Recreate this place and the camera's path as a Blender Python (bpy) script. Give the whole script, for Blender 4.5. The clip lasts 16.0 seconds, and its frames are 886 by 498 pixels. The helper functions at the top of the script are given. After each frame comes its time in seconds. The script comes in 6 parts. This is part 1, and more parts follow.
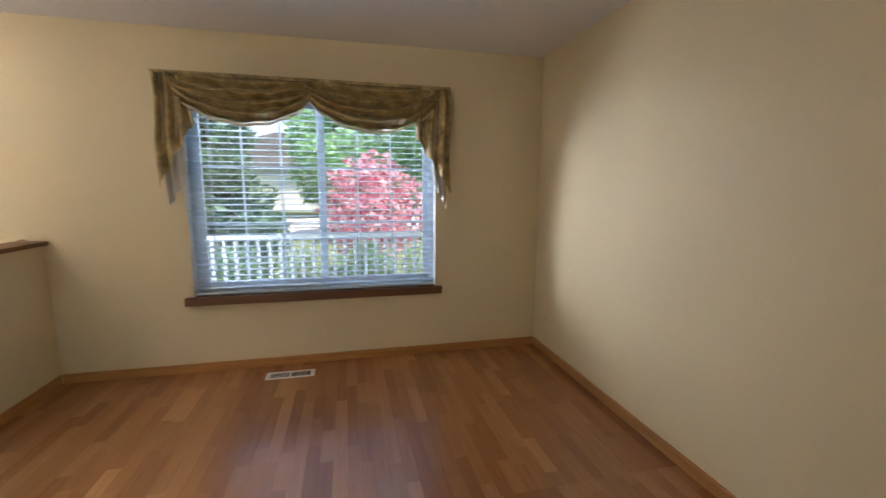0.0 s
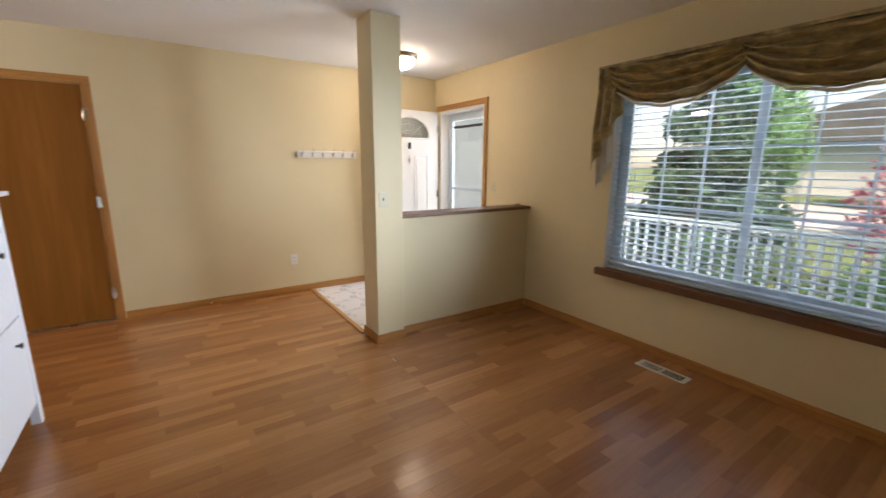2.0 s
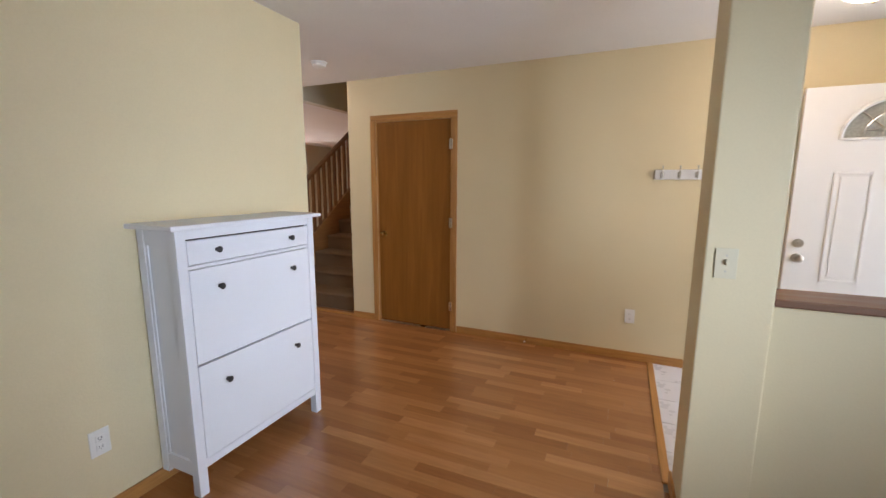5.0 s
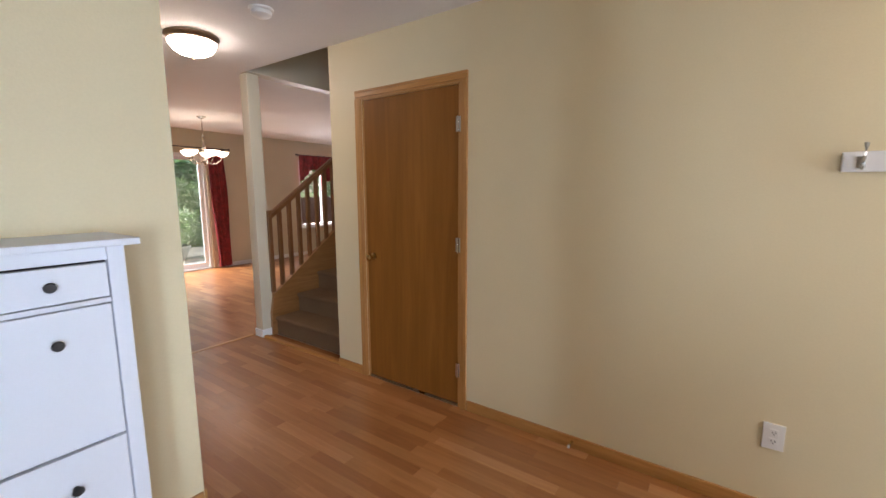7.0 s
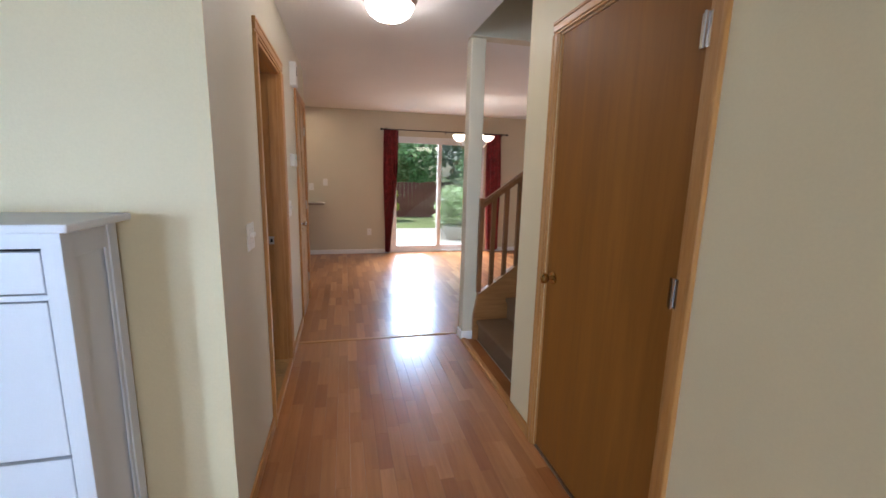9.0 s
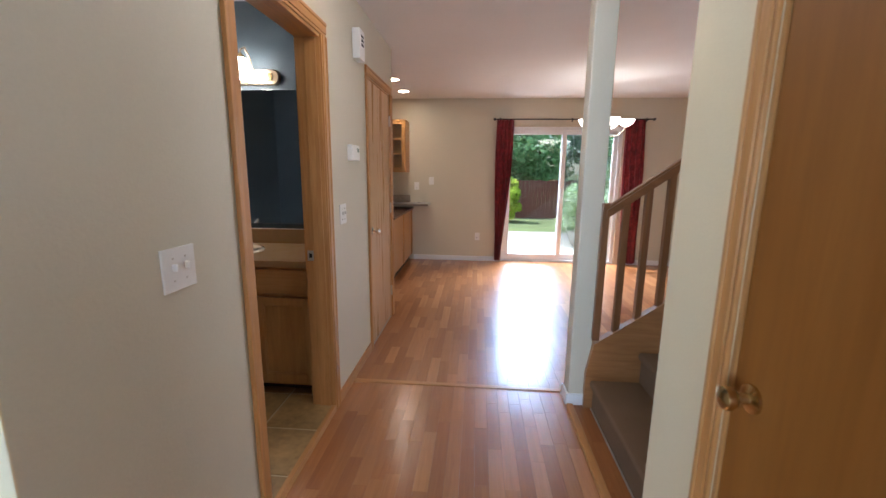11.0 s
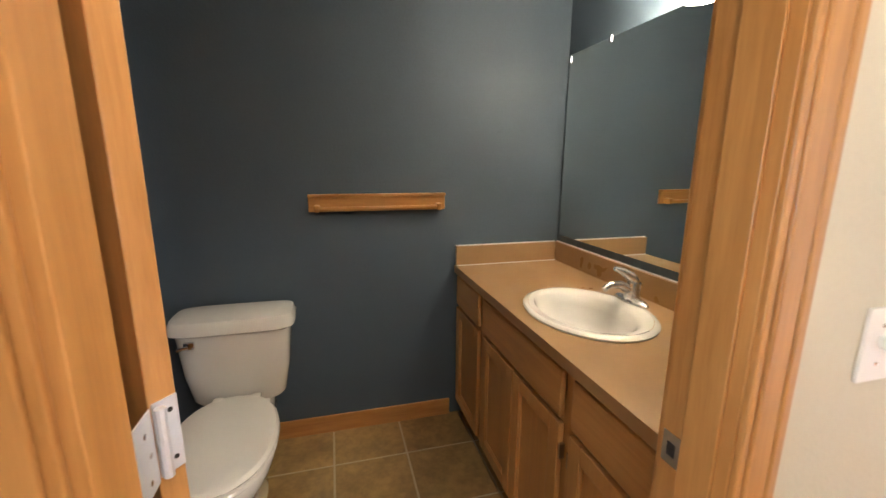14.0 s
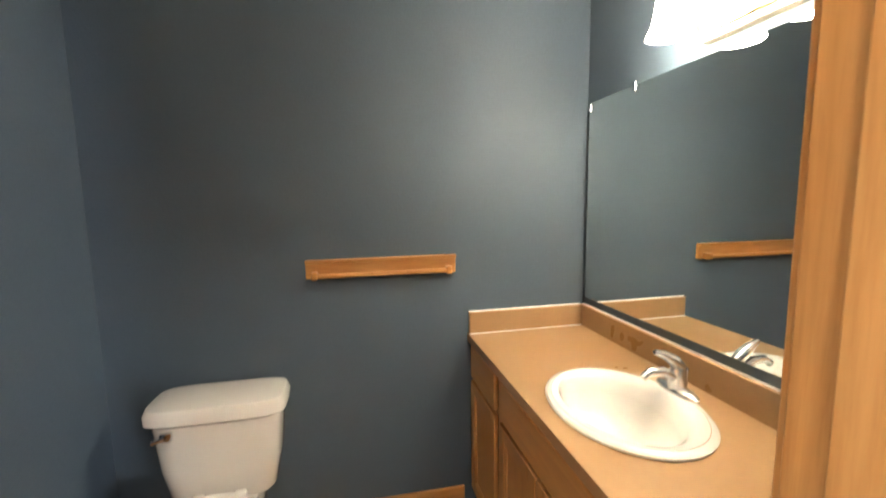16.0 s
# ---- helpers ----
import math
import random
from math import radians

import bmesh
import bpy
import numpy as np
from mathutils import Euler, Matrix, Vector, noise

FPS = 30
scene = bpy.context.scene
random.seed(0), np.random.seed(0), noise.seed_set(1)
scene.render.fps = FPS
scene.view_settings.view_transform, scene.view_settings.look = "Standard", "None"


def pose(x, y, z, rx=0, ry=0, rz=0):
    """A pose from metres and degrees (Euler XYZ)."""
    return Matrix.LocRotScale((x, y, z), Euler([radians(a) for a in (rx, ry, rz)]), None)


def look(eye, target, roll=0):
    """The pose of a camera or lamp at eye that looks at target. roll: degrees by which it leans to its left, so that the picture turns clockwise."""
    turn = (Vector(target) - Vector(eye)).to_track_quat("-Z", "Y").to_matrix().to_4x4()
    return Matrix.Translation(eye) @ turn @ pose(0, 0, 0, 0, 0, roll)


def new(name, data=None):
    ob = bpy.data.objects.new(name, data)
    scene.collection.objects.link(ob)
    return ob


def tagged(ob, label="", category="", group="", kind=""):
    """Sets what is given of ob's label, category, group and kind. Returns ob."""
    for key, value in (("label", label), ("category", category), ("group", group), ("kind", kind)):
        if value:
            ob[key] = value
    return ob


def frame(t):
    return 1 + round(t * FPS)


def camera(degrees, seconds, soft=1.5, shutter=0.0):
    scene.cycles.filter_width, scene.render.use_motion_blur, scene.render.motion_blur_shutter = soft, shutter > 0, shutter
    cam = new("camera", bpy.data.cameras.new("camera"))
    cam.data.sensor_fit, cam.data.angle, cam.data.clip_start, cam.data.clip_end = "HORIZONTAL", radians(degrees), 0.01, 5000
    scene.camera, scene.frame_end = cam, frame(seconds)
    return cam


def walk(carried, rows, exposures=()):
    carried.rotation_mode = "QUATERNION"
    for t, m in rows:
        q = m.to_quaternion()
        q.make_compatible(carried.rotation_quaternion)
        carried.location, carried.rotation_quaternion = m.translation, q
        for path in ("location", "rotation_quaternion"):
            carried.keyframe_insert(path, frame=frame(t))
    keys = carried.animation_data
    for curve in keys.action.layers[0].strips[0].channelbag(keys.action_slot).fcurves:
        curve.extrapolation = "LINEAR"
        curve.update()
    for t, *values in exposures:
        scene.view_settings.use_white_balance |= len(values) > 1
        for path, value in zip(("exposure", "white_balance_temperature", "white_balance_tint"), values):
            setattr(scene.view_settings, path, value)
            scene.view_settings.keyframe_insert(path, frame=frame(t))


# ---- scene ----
cam = camera(94.5, 16.0, 1.5, 0.25)
PATH = [
    (0, (3.706, 0.686, 1.379), (4.154, 2.613, 1.09), 0.3),
    (0.5, (3.943, 0.686, 1.403), (3.786, 2.654, 1.081), 0.7),
    (1, (4.179, 0.783, 1.394), (3.49, 2.637, 1.096), 0.3),
    (1.5, (4.405, 0.904, 1.416), (3.158, 2.44, 1.123), 0.0),
    (2, (4.593, 1.004, 1.41), (2.967, 2.096, 1.007), 0.4),
    (2.5, (4.589, 1.198, 1.391), (2.753, 1.889, 1.003), 0.2),
    (3, (4.562, 1.456, 1.412), (2.623, 1.78, 1.047), 0.2),
    (3.5, (4.505, 1.694, 1.417), (2.54, 1.661, 1.047), 0.1),
    (4, (4.265, 1.846, 1.428), (2.315, 1.531, 1.116), -1.1),
    (4.2, (4.151, 1.924, 1.431), (2.223, 1.493, 1.116), -1.2),
    (6.3, (2.607, 2.021, 1.444), (0.943, 0.952, 1.146), 1.0),
    (6.5, (2.496, 1.957, 1.422), (0.821, 0.907, 1.121), -0.9),
    (7, (2.125, 1.869, 1.411), (0.5, 0.739, 1.127), -0.1),
    (7.5, (1.782, 1.772, 1.404), (0.271, 0.491, 1.131), 0.3),
    (8, (1.459, 1.706, 1.392), (0.269, 0.135, 1.052), 0.3),
    (8.5, (1.179, 1.645, 1.394), (0.424, -0.164, 1.0), 1.6),
    (9, (0.956, 1.496, 1.404), (0.494, -0.416, 1.049), 1.4),
    (9.2, (0.872, 1.445, 1.4), (0.541, -0.495, 1.048), 1.4),
    (11.3, (0.562, 0.389, 1.375), (0.79, -1.563, 1.0), 0.5),
    (11.5, (0.562, 0.252, 1.365), (0.851, -1.691, 0.989), 0.4),
    (12, (0.601, -0.099, 1.374), (1.13, -1.993, 1.009), -0.7),
    (12.5, (0.611, -0.422, 1.381), (1.67, -2.082, 1.03), -0.3),
    (13, (0.727, -0.647, 1.385), (2.202, -1.956, 1.054), -0.5),
    (13.5, (0.864, -0.836, 1.395), (2.611, -1.742, 1.04), -0.0),
    (14, (0.985, -1.015, 1.386), (2.878, -1.526, 0.972), 0.3),
    (14.5, (1.16, -1.105, 1.378), (3.073, -1.421, 0.887), -0.1),
    (15, (1.219, -1.139, 1.393), (3.112, -1.366, 0.79), -0.7),
    (15.5, (1.214, -1.135, 1.391), (3.119, -1.389, 0.835), -1.2),
    (16, (1.173, -1.12, 1.48), (3.116, -1.531, 1.244), -0.9),
]
EXPOSURES = (
    (0.0, 1.4, 6800, 20), (1.0, 1.02, 6700, 20), (2.0, 0.92, 7600, 21), (3.5, 0.74, 7800, 23), (4.2, 0.72, 7300, 23), (6.5, 0.76, 7200, 22),
    (7.5, 0.7, 6400, 20), (8.0, 0.68, 6200, 18), (8.5, 0.68, 6400, 17), (9.2, 0.75, 6000, 17), (11.0, 1.0, 5700, 15), (12.0, 1.2, 5700, 13),
    (12.5, 1.2, 5700, 12), (13.0, 1.4, 6500, 13), (13.5, 1.8, 6600, 12), (14.0, 2.1, 6500, 12), (15.0, 2.9, 6400, 11), (16.0, 2.9, 6400, 11))
walk(cam, [(t, look(eye, target, roll)) for t, eye, target, roll in PATH], exposures=EXPOSURES)

# ---- world and light ----
world = bpy.data.worlds.new("sky")
scene.world = world
world.use_nodes = True
wn = world.node_tree
sky = wn.nodes.new("ShaderNodeTexSky")
sky.sky_type, sky.sun_disc = "NISHITA", False
sky.sun_elevation, sky.sun_rotation = radians(58), radians(118)
wn.links.new(sky.outputs[0], wn.nodes["Background"].inputs[0])
wn.nodes["Background"].inputs[1].default_value = 0.15


def lamp(name, kind, m, power, color, size=(0.1, 0.1), angle=None):
    data = bpy.data.lights.new(name, kind)
    data.energy, data.color = power, color
    if kind == "AREA":
        data.shape, data.size, data.size_y = "RECTANGLE", size[0], size[1]
    if kind == "SUN":
        data.angle = radians(angle)
    if kind == "POINT":
        data.shadow_soft_size = size[0]
    ob = new(name, data)
    ob.matrix_world = m
    return ob


SUN_DIR = Vector((math.cos(radians(58)) * math.sin(radians(118)), math.cos(radians(58)) * math.cos(radians(118)), math.sin(radians(58))))
lamp("sun", "SUN", look(SUN_DIR * 20, (0, 0, 0)), 5.0, (1.0, 0.95, 0.86), angle=0.5)
# unseen area lamps added for daylight: under the porch roof, over the terrace door, at the dining window
lamp("skylight_front", "AREA", look((3.5, 5.2, 2.55), (3.5, 1.5, 1.5)), 22, (0.55, 0.78, 1.0), (2.6, 0.5))
lamp("skylight_front_west", "AREA", look((1.15, 4.95, 1.40), (4.6, 2.6, 1.35)), 85, (0.78, 0.90, 1.0), (1.1, 1.3))
# two added lamps on the room side of the blind, beaming past the camera
lamp("skylight_window_east", "AREA", look((4.15, 3.86, 1.30), (2.25, 1.10, 1.15)), 8.0, (0.60, 0.80, 1.0), (0.30, 1.15)).data.spread = radians(66)
lamp("skylight_window_west", "AREA", look((3.25, 3.86, 1.30), (1.35, 1.10, 1.15)), 6.2, (0.60, 0.80, 1.0), (0.30, 1.15)).data.spread = radians(84)
lamp("skylight_entry", "AREA", look((0.50, 4.75, 1.35), (1.35, 0.0, 0.75)), 34, (0.70, 0.86, 1.0), (0.85, 1.7))
lamp("skylight_terrace", "AREA", look((-0.71, -7.2, 3.35), (-0.2, -2.5, 0.6)), 460, (0.90, 0.96, 1.0), (1.9, 0.8))
# added down-tilted lamp that makes the bright pane's streak on the glossy floor
lamp("skylight_terrace_pane", "AREA", look((-0.28, -6.25, 1.10), (-0.10, -2.0, -1.0)), 8, (0.52, 0.75, 1.0), (0.66, 1.75)).data.spread = radians(44)
lamp("skylight_dining", "AREA", look((-4.55, -6.35, 1.45), (1.3, -2.3, 1.3)), 85, (0.95, 0.97, 1.0), (1.1, 1.3))


# ---- materials ----
def nodes_of(name):
    m = bpy.data.materials.new(name)
    m.use_nodes = True
    t = m.node_tree
    return m, t, t.nodes["Principled BSDF"]


def coords(t, scale, source="Object"):
    c, mp = t.nodes.new("ShaderNodeTexCoord"), t.nodes.new("ShaderNodeMapping")
    mp.inputs["Scale"].default_value = scale
    t.links.new(c.outputs[source], mp.inputs["Vector"])
    return mp.outputs[0]


def noise_tex(t, vec, scale, detail=4, rough=0.55, distort=0.0):
    n = t.nodes.new("ShaderNodeTexNoise")
    n.inputs["Scale"].default_value, n.inputs["Detail"].default_value = scale, detail
    n.inputs["Roughness"].default_value, n.inputs["Distortion"].default_value = rough, distort
    t.links.new(vec, n.inputs["Vector"])
    return n.outputs["Fac"]


def ramp(t, fac, stops):
    r = t.nodes.new("ShaderNodeValToRGB")
    els = r.color_ramp.elements
    while len(els) < len(stops):
        els.new(0.5)
    for e, (p, c) in zip(els, stops):
        e.position, e.color = p, (*c, 1)
    t.links.new(fac, r.inputs[0])
    return r.outputs[0]


def mixed(t, a, b, fac, mode="MIX"):
    n = t.nodes.new("ShaderNodeMix")
    n.data_type, n.blend_type = "RGBA", mode
    for sock, v in ((n.inputs[0], fac), (n.inputs[6], a), (n.inputs[7], b)):
        if isinstance(v, (int, float)):
            sock.default_value = v
        elif isinstance(v, tuple):
            sock.default_value = (*v, 1)
        else:
            t.links.new(v, sock)
    return n.outputs[2]


def ranged(t, fac, lo, hi, a=0.3, b=0.7):
    n = t.nodes.new("ShaderNodeMapRange")
    for i, v in ((1, a), (2, b), (3, lo), (4, hi)):
        n.inputs[i].default_value = v
    t.links.new(fac, n.inputs[0])
    return n.outputs[0]


def bumped(t, p, height, strength, dist):
    b = t.nodes.new("ShaderNodeBump")
    b.inputs["Strength"].default_value, b.inputs["Distance"].default_value = strength, dist
    t.links.new(height, b.inputs["Height"])
    t.links.new(b.outputs[0], p.inputs["Normal"])


def tint(c, k):
    return tuple(min(1.0, v * k) for v in c)


def paint(name, color, rough=0.6, grain=90.0, bump=0.25, dist=0.002, var=0.06, metal=0.0, spec=0.5, coat=0.0, broad=1.3):
    """A surface of one colour with broad blotches, fine grain and relief."""
    m, t, p = nodes_of(name)
    v = coords(t, (1, 1, 1))
    big, small = noise_tex(t, v, broad, 3), noise_tex(t, v, grain, 3)
    col = ramp(t, big, ((0.3, tint(color, 1 - var)), (0.7, tint(color, 1 + var))))
    col = mixed(t, col, ramp(t, small, ((0.3, (1 - var, 1 - var, 1 - var)), (0.7, (1, 1, 1)))), 1.0, "MULTIPLY")
    t.links.new(col, p.inputs["Base Color"])
    t.links.new(ranged(t, big, max(0.02, rough - 0.06), rough + 0.06), p.inputs["Roughness"])
    p.inputs["Metallic"].default_value = metal
    p.inputs["Specular IOR Level"].default_value = spec
    p.inputs["Coat Weight"].default_value = coat
    if bump:
        bumped(t, p, small, bump, dist)
    return m


def wood(name, dark, light, along="Z", rough=0.35, fine=1.0, spec=0.5, figure=0.6):
    """Oak with its grain along one axis."""
    m, t, p = nodes_of(name)
    s = {"X": (2.2, 34, 34), "Y": (34, 2.2, 34), "Z": (34, 34, 2.2)}[along]
    v = coords(t, tuple(k * fine for k in s))
    g = noise_tex(t, v, 1.0, 5, 0.6, 0.6)
    f = noise_tex(t, coords(t, tuple(k * 5 * fine for k in s)), 1.0, 3, 0.6)
    b = noise_tex(t, coords(t, tuple(0.12 * k for k in s)), 1.0, 2)
    mid = tuple((a + c) / 2 for a, c in zip(dark, light))
    col = ramp(t, g, ((0.25, dark), (0.5, mid), (0.72, light)))
    col = mixed(t, col, ramp(t, f, ((0.35, (0.78, 0.70, 0.6)), (0.55, (1, 1, 1)))), 0.5 * figure, "MULTIPLY")
    col = mixed(t, col, ramp(t, b, ((0.3, (0.86, 0.84, 0.82)), (0.7, (1.06, 1.04, 1.0)))), min(0.8, 1.2 * figure), "MULTIPLY")
    t.links.new(col, p.inputs["Base Color"])
    t.links.new(ranged(t, g, rough - 0.05, rough + 0.1), p.inputs["Roughness"])
    p.inputs["Specular IOR Level"].default_value = spec
    bumped(t, p, f, 0.12, 0.001)
    return m


def plank_mat(name, island):
    """Glossy laminate staves; each stave takes its own tone."""
    m, t, p = nodes_of(name)
    if island:
        rnd = t.nodes.new("ShaderNodeNewGeometry").outputs["Random Per Island"]
    else:
        rnd = t.nodes.new("ShaderNodeObjectInfo").outputs["Random"]
    c = t.nodes.new("ShaderNodeNewGeometry").outputs["Position"]
    off = t.nodes.new("ShaderNodeCombineXYZ")
    mul = t.nodes.new("ShaderNodeMath")
    mul.operation = "MULTIPLY"
    mul.inputs[1].default_value = 37.0
    t.links.new(rnd, mul.inputs[0])
    t.links.new(mul.outputs[0], off.inputs[0])
    t.links.new(mul.outputs[0], off.inputs[2])
    add = t.nodes.new("ShaderNodeVectorMath")
    t.links.new(c, add.inputs[0])
    t.links.new(off.outputs[0], add.inputs[1])
    mp = t.nodes.new("ShaderNodeMapping")
    mp.inputs["Scale"].default_value = (42, 2.4, 20)
    t.links.new(add.outputs[0], mp.inputs[0])
    g = noise_tex(t, mp.outputs[0], 1.0, 5, 0.62, 0.5)
    mp2 = t.nodes.new("ShaderNodeMapping")
    mp2.inputs["Scale"].default_value = (190, 7, 60)
    t.links.new(add.outputs[0], mp2.inputs[0])
    f = noise_tex(t, mp2.outputs[0], 1.0, 3)
    tone = ramp(t, rnd, ((0.0, (0.300, 0.112, 0.034)), (0.45, (0.378, 0.152, 0.049)), (0.8, (0.422, 0.179, 0.062)), (1.0, (0.505, 0.237, 0.094))))
    col = mixed(t, tone, ramp(t, g, ((0.3, (0.80, 0.76, 0.72)), (0.65, (1.06, 1.06, 1.06)))), 0.75, "MULTIPLY")
    col = mixed(t, col, ramp(t, f, ((0.3, (0.8, 0.76, 0.72)), (0.5, (1, 1, 1)))), 0.4, "MULTIPLY")
    t.links.new(col, p.inputs["Base Color"])
    broad = noise_tex(t, coords(t, (1, 1, 1)), 2.2, 3)
    t.links.new(ranged(t, broad, 0.17, 0.27), p.inputs["Roughness"])
    p.inputs["Specular IOR Level"].default_value = 0.5
    p.inputs["Coat Weight"].default_value, p.inputs["Coat Roughness"].default_value = 0.6, 0.36
    bumped(t, p, f, 0.04, 0.0006)
    return m


def glass_mat(name, color=(1, 1, 1), rough=0.0):
    """Thin window glass: lets light straight through, with a faint gloss."""
    m, t, p = nodes_of(name)
    t.nodes.remove(p)
    tr, gl, mx = t.nodes.new("ShaderNodeBsdfTransparent"), t.nodes.new("ShaderNodeBsdfGlossy"), t.nodes.new("ShaderNodeMixShader")
    mx.inputs[0].default_value = 0.07
    tr.inputs[0].default_value = (*color, 1)
    gl.inputs["Roughness"].default_value = rough
    t.links.new(tr.outputs[0], mx.inputs[1])
    t.links.new(gl.outputs[0], mx.inputs[2])
    t.links.new(mx.outputs[0], t.nodes["Material Output"].inputs[0])
    return m


def glow(name, color, strength, base=(0.9, 0.88, 0.84)):
    m, t, p = nodes_of(name)
    p.inputs["Base Color"].default_value = (*base, 1)
    p.inputs["Roughness"].default_value = 0.3
    p.inputs["Emission Color"].default_value = (*color, 1)
    p.inputs["Emission Strength"].default_value = strength
    return m


def leafy(name, a, b, c, through_light=0.45):
    m, t, p = nodes_of(name)
    r = t.nodes.new("ShaderNodeNewGeometry").outputs["Random Per Island"]
    t.links.new(ramp(t, r, ((0.0, a), (0.5, b), (1.0, c))), p.inputs["Base Color"])
    p.inputs["Roughness"].default_value = 0.5
    tl, mx = t.nodes.new("ShaderNodeBsdfTranslucent"), t.nodes.new("ShaderNodeMixShader")
    mx.inputs[0].default_value = through_light
    t.links.new(ramp(t, r, ((0.0, tint(a, 2.0)), (0.5, tint(b, 2.0)), (1.0, tint(c, 2.0)))), tl.inputs[0])
    t.links.new(p.outputs[0], mx.inputs[1])
    t.links.new(tl.outputs[0], mx.inputs[2])
    t.links.new(mx.outputs[0], t.nodes["Material Output"].inputs[0])
    return m


CREAM = paint("cream_wall_paint", (0.72, 0.615, 0.40), 0.55, 120, 0.3, 0.002, 0.03)
GREIGE = paint("greige_wall_paint", (0.60, 0.55, 0.425), 0.55, 120, 0.3, 0.002, 0.03)
BLUE = paint("dark_blue_wall_paint", (0.066, 0.094, 0.122), 0.60, 110, 0.4, 0.002, 0.06)
CEIL = paint("white_textured_ceiling", (0.80, 0.79, 0.775), 0.8, 60, 0.5, 0.004, 0.03)
WHITE = paint("white_satin_paint", (0.80, 0.80, 0.80), 0.35, 160, 0.08, 0.001, 0.02)
# white lacquer whose base colour includes the bluish cast of window daylight
LACQ = paint("daylit_white_lacquer", (0.72, 0.75, 0.81), 0.5, 200, 0.05, 0.0005, 0.02)
PLASTIC = paint("white_plastic", (0.78, 0.77, 0.74), 0.35, 200, 0.03, 0.0005, 0.02)
VINYL = paint("white_vinyl_frame", (0.80, 0.82, 0.84), 0.35, 150, 0.03, 0.0005, 0.02)
BLACK = paint("black_metal", (0.02, 0.02, 0.022), 0.35, 200, 0.05, 0.0005, 0.1)
DARK = paint("dark_gap", (0.012, 0.01, 0.009), 0.8, 80, 0.1, 0.001, 0.1)
IVORY = paint("ivory_plastic", (0.66, 0.60, 0.44), 0.4, 200, 0.05, 0.0005, 0.02)
SATIN = paint("satin_chrome", (0.80, 0.79, 0.77), 0.3, 300, 0.02, 0.0003, 0.04, metal=0.85)
CHROME = paint("brushed_chrome", (0.72, 0.72, 0.73), 0.14, 300, 0.02, 0.0003, 0.04, metal=1.0)
HINGE = paint("zinc_hinge", (0.70, 0.71, 0.74), 0.38, 300, 0.03, 0.0003, 0.05, metal=0.55)
NICKEL = paint("satin_nickel", (0.56, 0.53, 0.48), 0.3, 300, 0.03, 0.0003, 0.05, metal=1.0)
BRONZE = paint("bronze_trim", (0.36, 0.28, 0.20), 0.32, 300, 0.03, 0.0003, 0.08, metal=1.0)
BRASS = paint("antique_brass", (0.62, 0.46, 0.22), 0.25, 300, 0.03, 0.0003, 0.06, metal=1.0)
OAK_Z = wood("oak_upright", (0.37, 0.165, 0.045), (0.56, 0.28, 0.09), "Z")
OAK_X = wood("oak_along_x", (0.37, 0.165, 0.045), (0.56, 0.28, 0.09), "X")
OAK_Y = wood("oak_along_y", (0.37, 0.165, 0.045), (0.56, 0.28, 0.09), "Y")
DOOR = wood("oak_veneer_door", (0.205, 0.074, 0.012), (0.28, 0.110, 0.021), "Z", 0.5, 0.5, 0.2, 0.35)
SILL_X = wood("stained_sill_x", (0.115, 0.045, 0.018), (0.20, 0.082, 0.034), "X", 0.4)
SILL_Y = wood("stained_sill_y", (0.115, 0.045, 0.018), (0.20, 0.082, 0.034), "Y", 0.4)
MAPLE_Z = wood("honey_cabinet_upright", (0.40, 0.205, 0.066), (0.56, 0.31, 0.115), "Z", 0.35, 0.6)
MAPLE_X = wood("honey_cabinet_along_x", (0.40, 0.205, 0.066), (0.56, 0.31, 0.115), "X", 0.35, 0.6)
CARPET = paint("taupe_carpet", (0.25, 0.158, 0.092), 0.95, 420, 1.0, 0.006, 0.16, spec=0.1)
COUNTER = paint("tan_laminate", (0.35, 0.208, 0.094), 0.33, 45, 0.05, 0.0005, 0.045, broad=5)
KCOUNTER = paint("taupe_laminate", (0.30, 0.25, 0.20), 0.3, 60, 0.05, 0.0005, 0.12, broad=6)
CERAMIC = paint("bone_ceramic", (0.72, 0.695, 0.635), 0.09, 200, 0.0, 0.001, 0.01, coat=0.5)
TILE = paint("tan_floor_tile", (0.355, 0.222, 0.085), 0.4, 26, 0.2, 0.002, 0.3, broad=6)
GROUT = paint("pale_grout", (0.50, 0.41, 0.28), 0.8, 200, 0.3, 0.001, 0.1)
ENTRY = paint("pale_entry_vinyl", (0.66, 0.65, 0.69), 0.3, 40, 0.1, 0.001, 0.02, broad=5)
EGROUT = paint("entry_grout", (0.52, 0.51, 0.52), 0.7, 200, 0.2, 0.001, 0.08)
SWAG = paint("brown_damask_fabric", (0.50, 0.38, 0.18), 0.45, 30, 0.4, 0.003, 0.42, spec=0.45, broad=12)
LINING = paint("pale_lining_fabric", (0.72, 0.68, 0.60), 0.8, 120, 0.3, 0.001, 0.05)
RED = paint("red_patterned_fabric", (0.29, 0.034, 0.040), 0.7, 22, 0.5, 0.003, 0.4, broad=12)
# white slats; the blue of the daylight is put into their colour
SLAT = paint("skylit_blind_slat", (0.54, 0.66, 0.77), 0.4, 160, 0.05, 0.0005, 0.02)
# white vinyl again, with blue daylight mixed into the colour for the front openings
VINYL_SKYLIT = paint("skylit_white_vinyl", (0.60, 0.70, 0.78), 0.35, 150, 0.03, 0.0005, 0.02)
# white porch woodwork, darkened and blued to carry the shade under the roof
PORCH_SHADED = paint("shaded_white_porch_paint", (0.25, 0.32, 0.38), 0.45, 120, 0.1, 0.001, 0.05)
GLASS = glass_mat("window_glass")
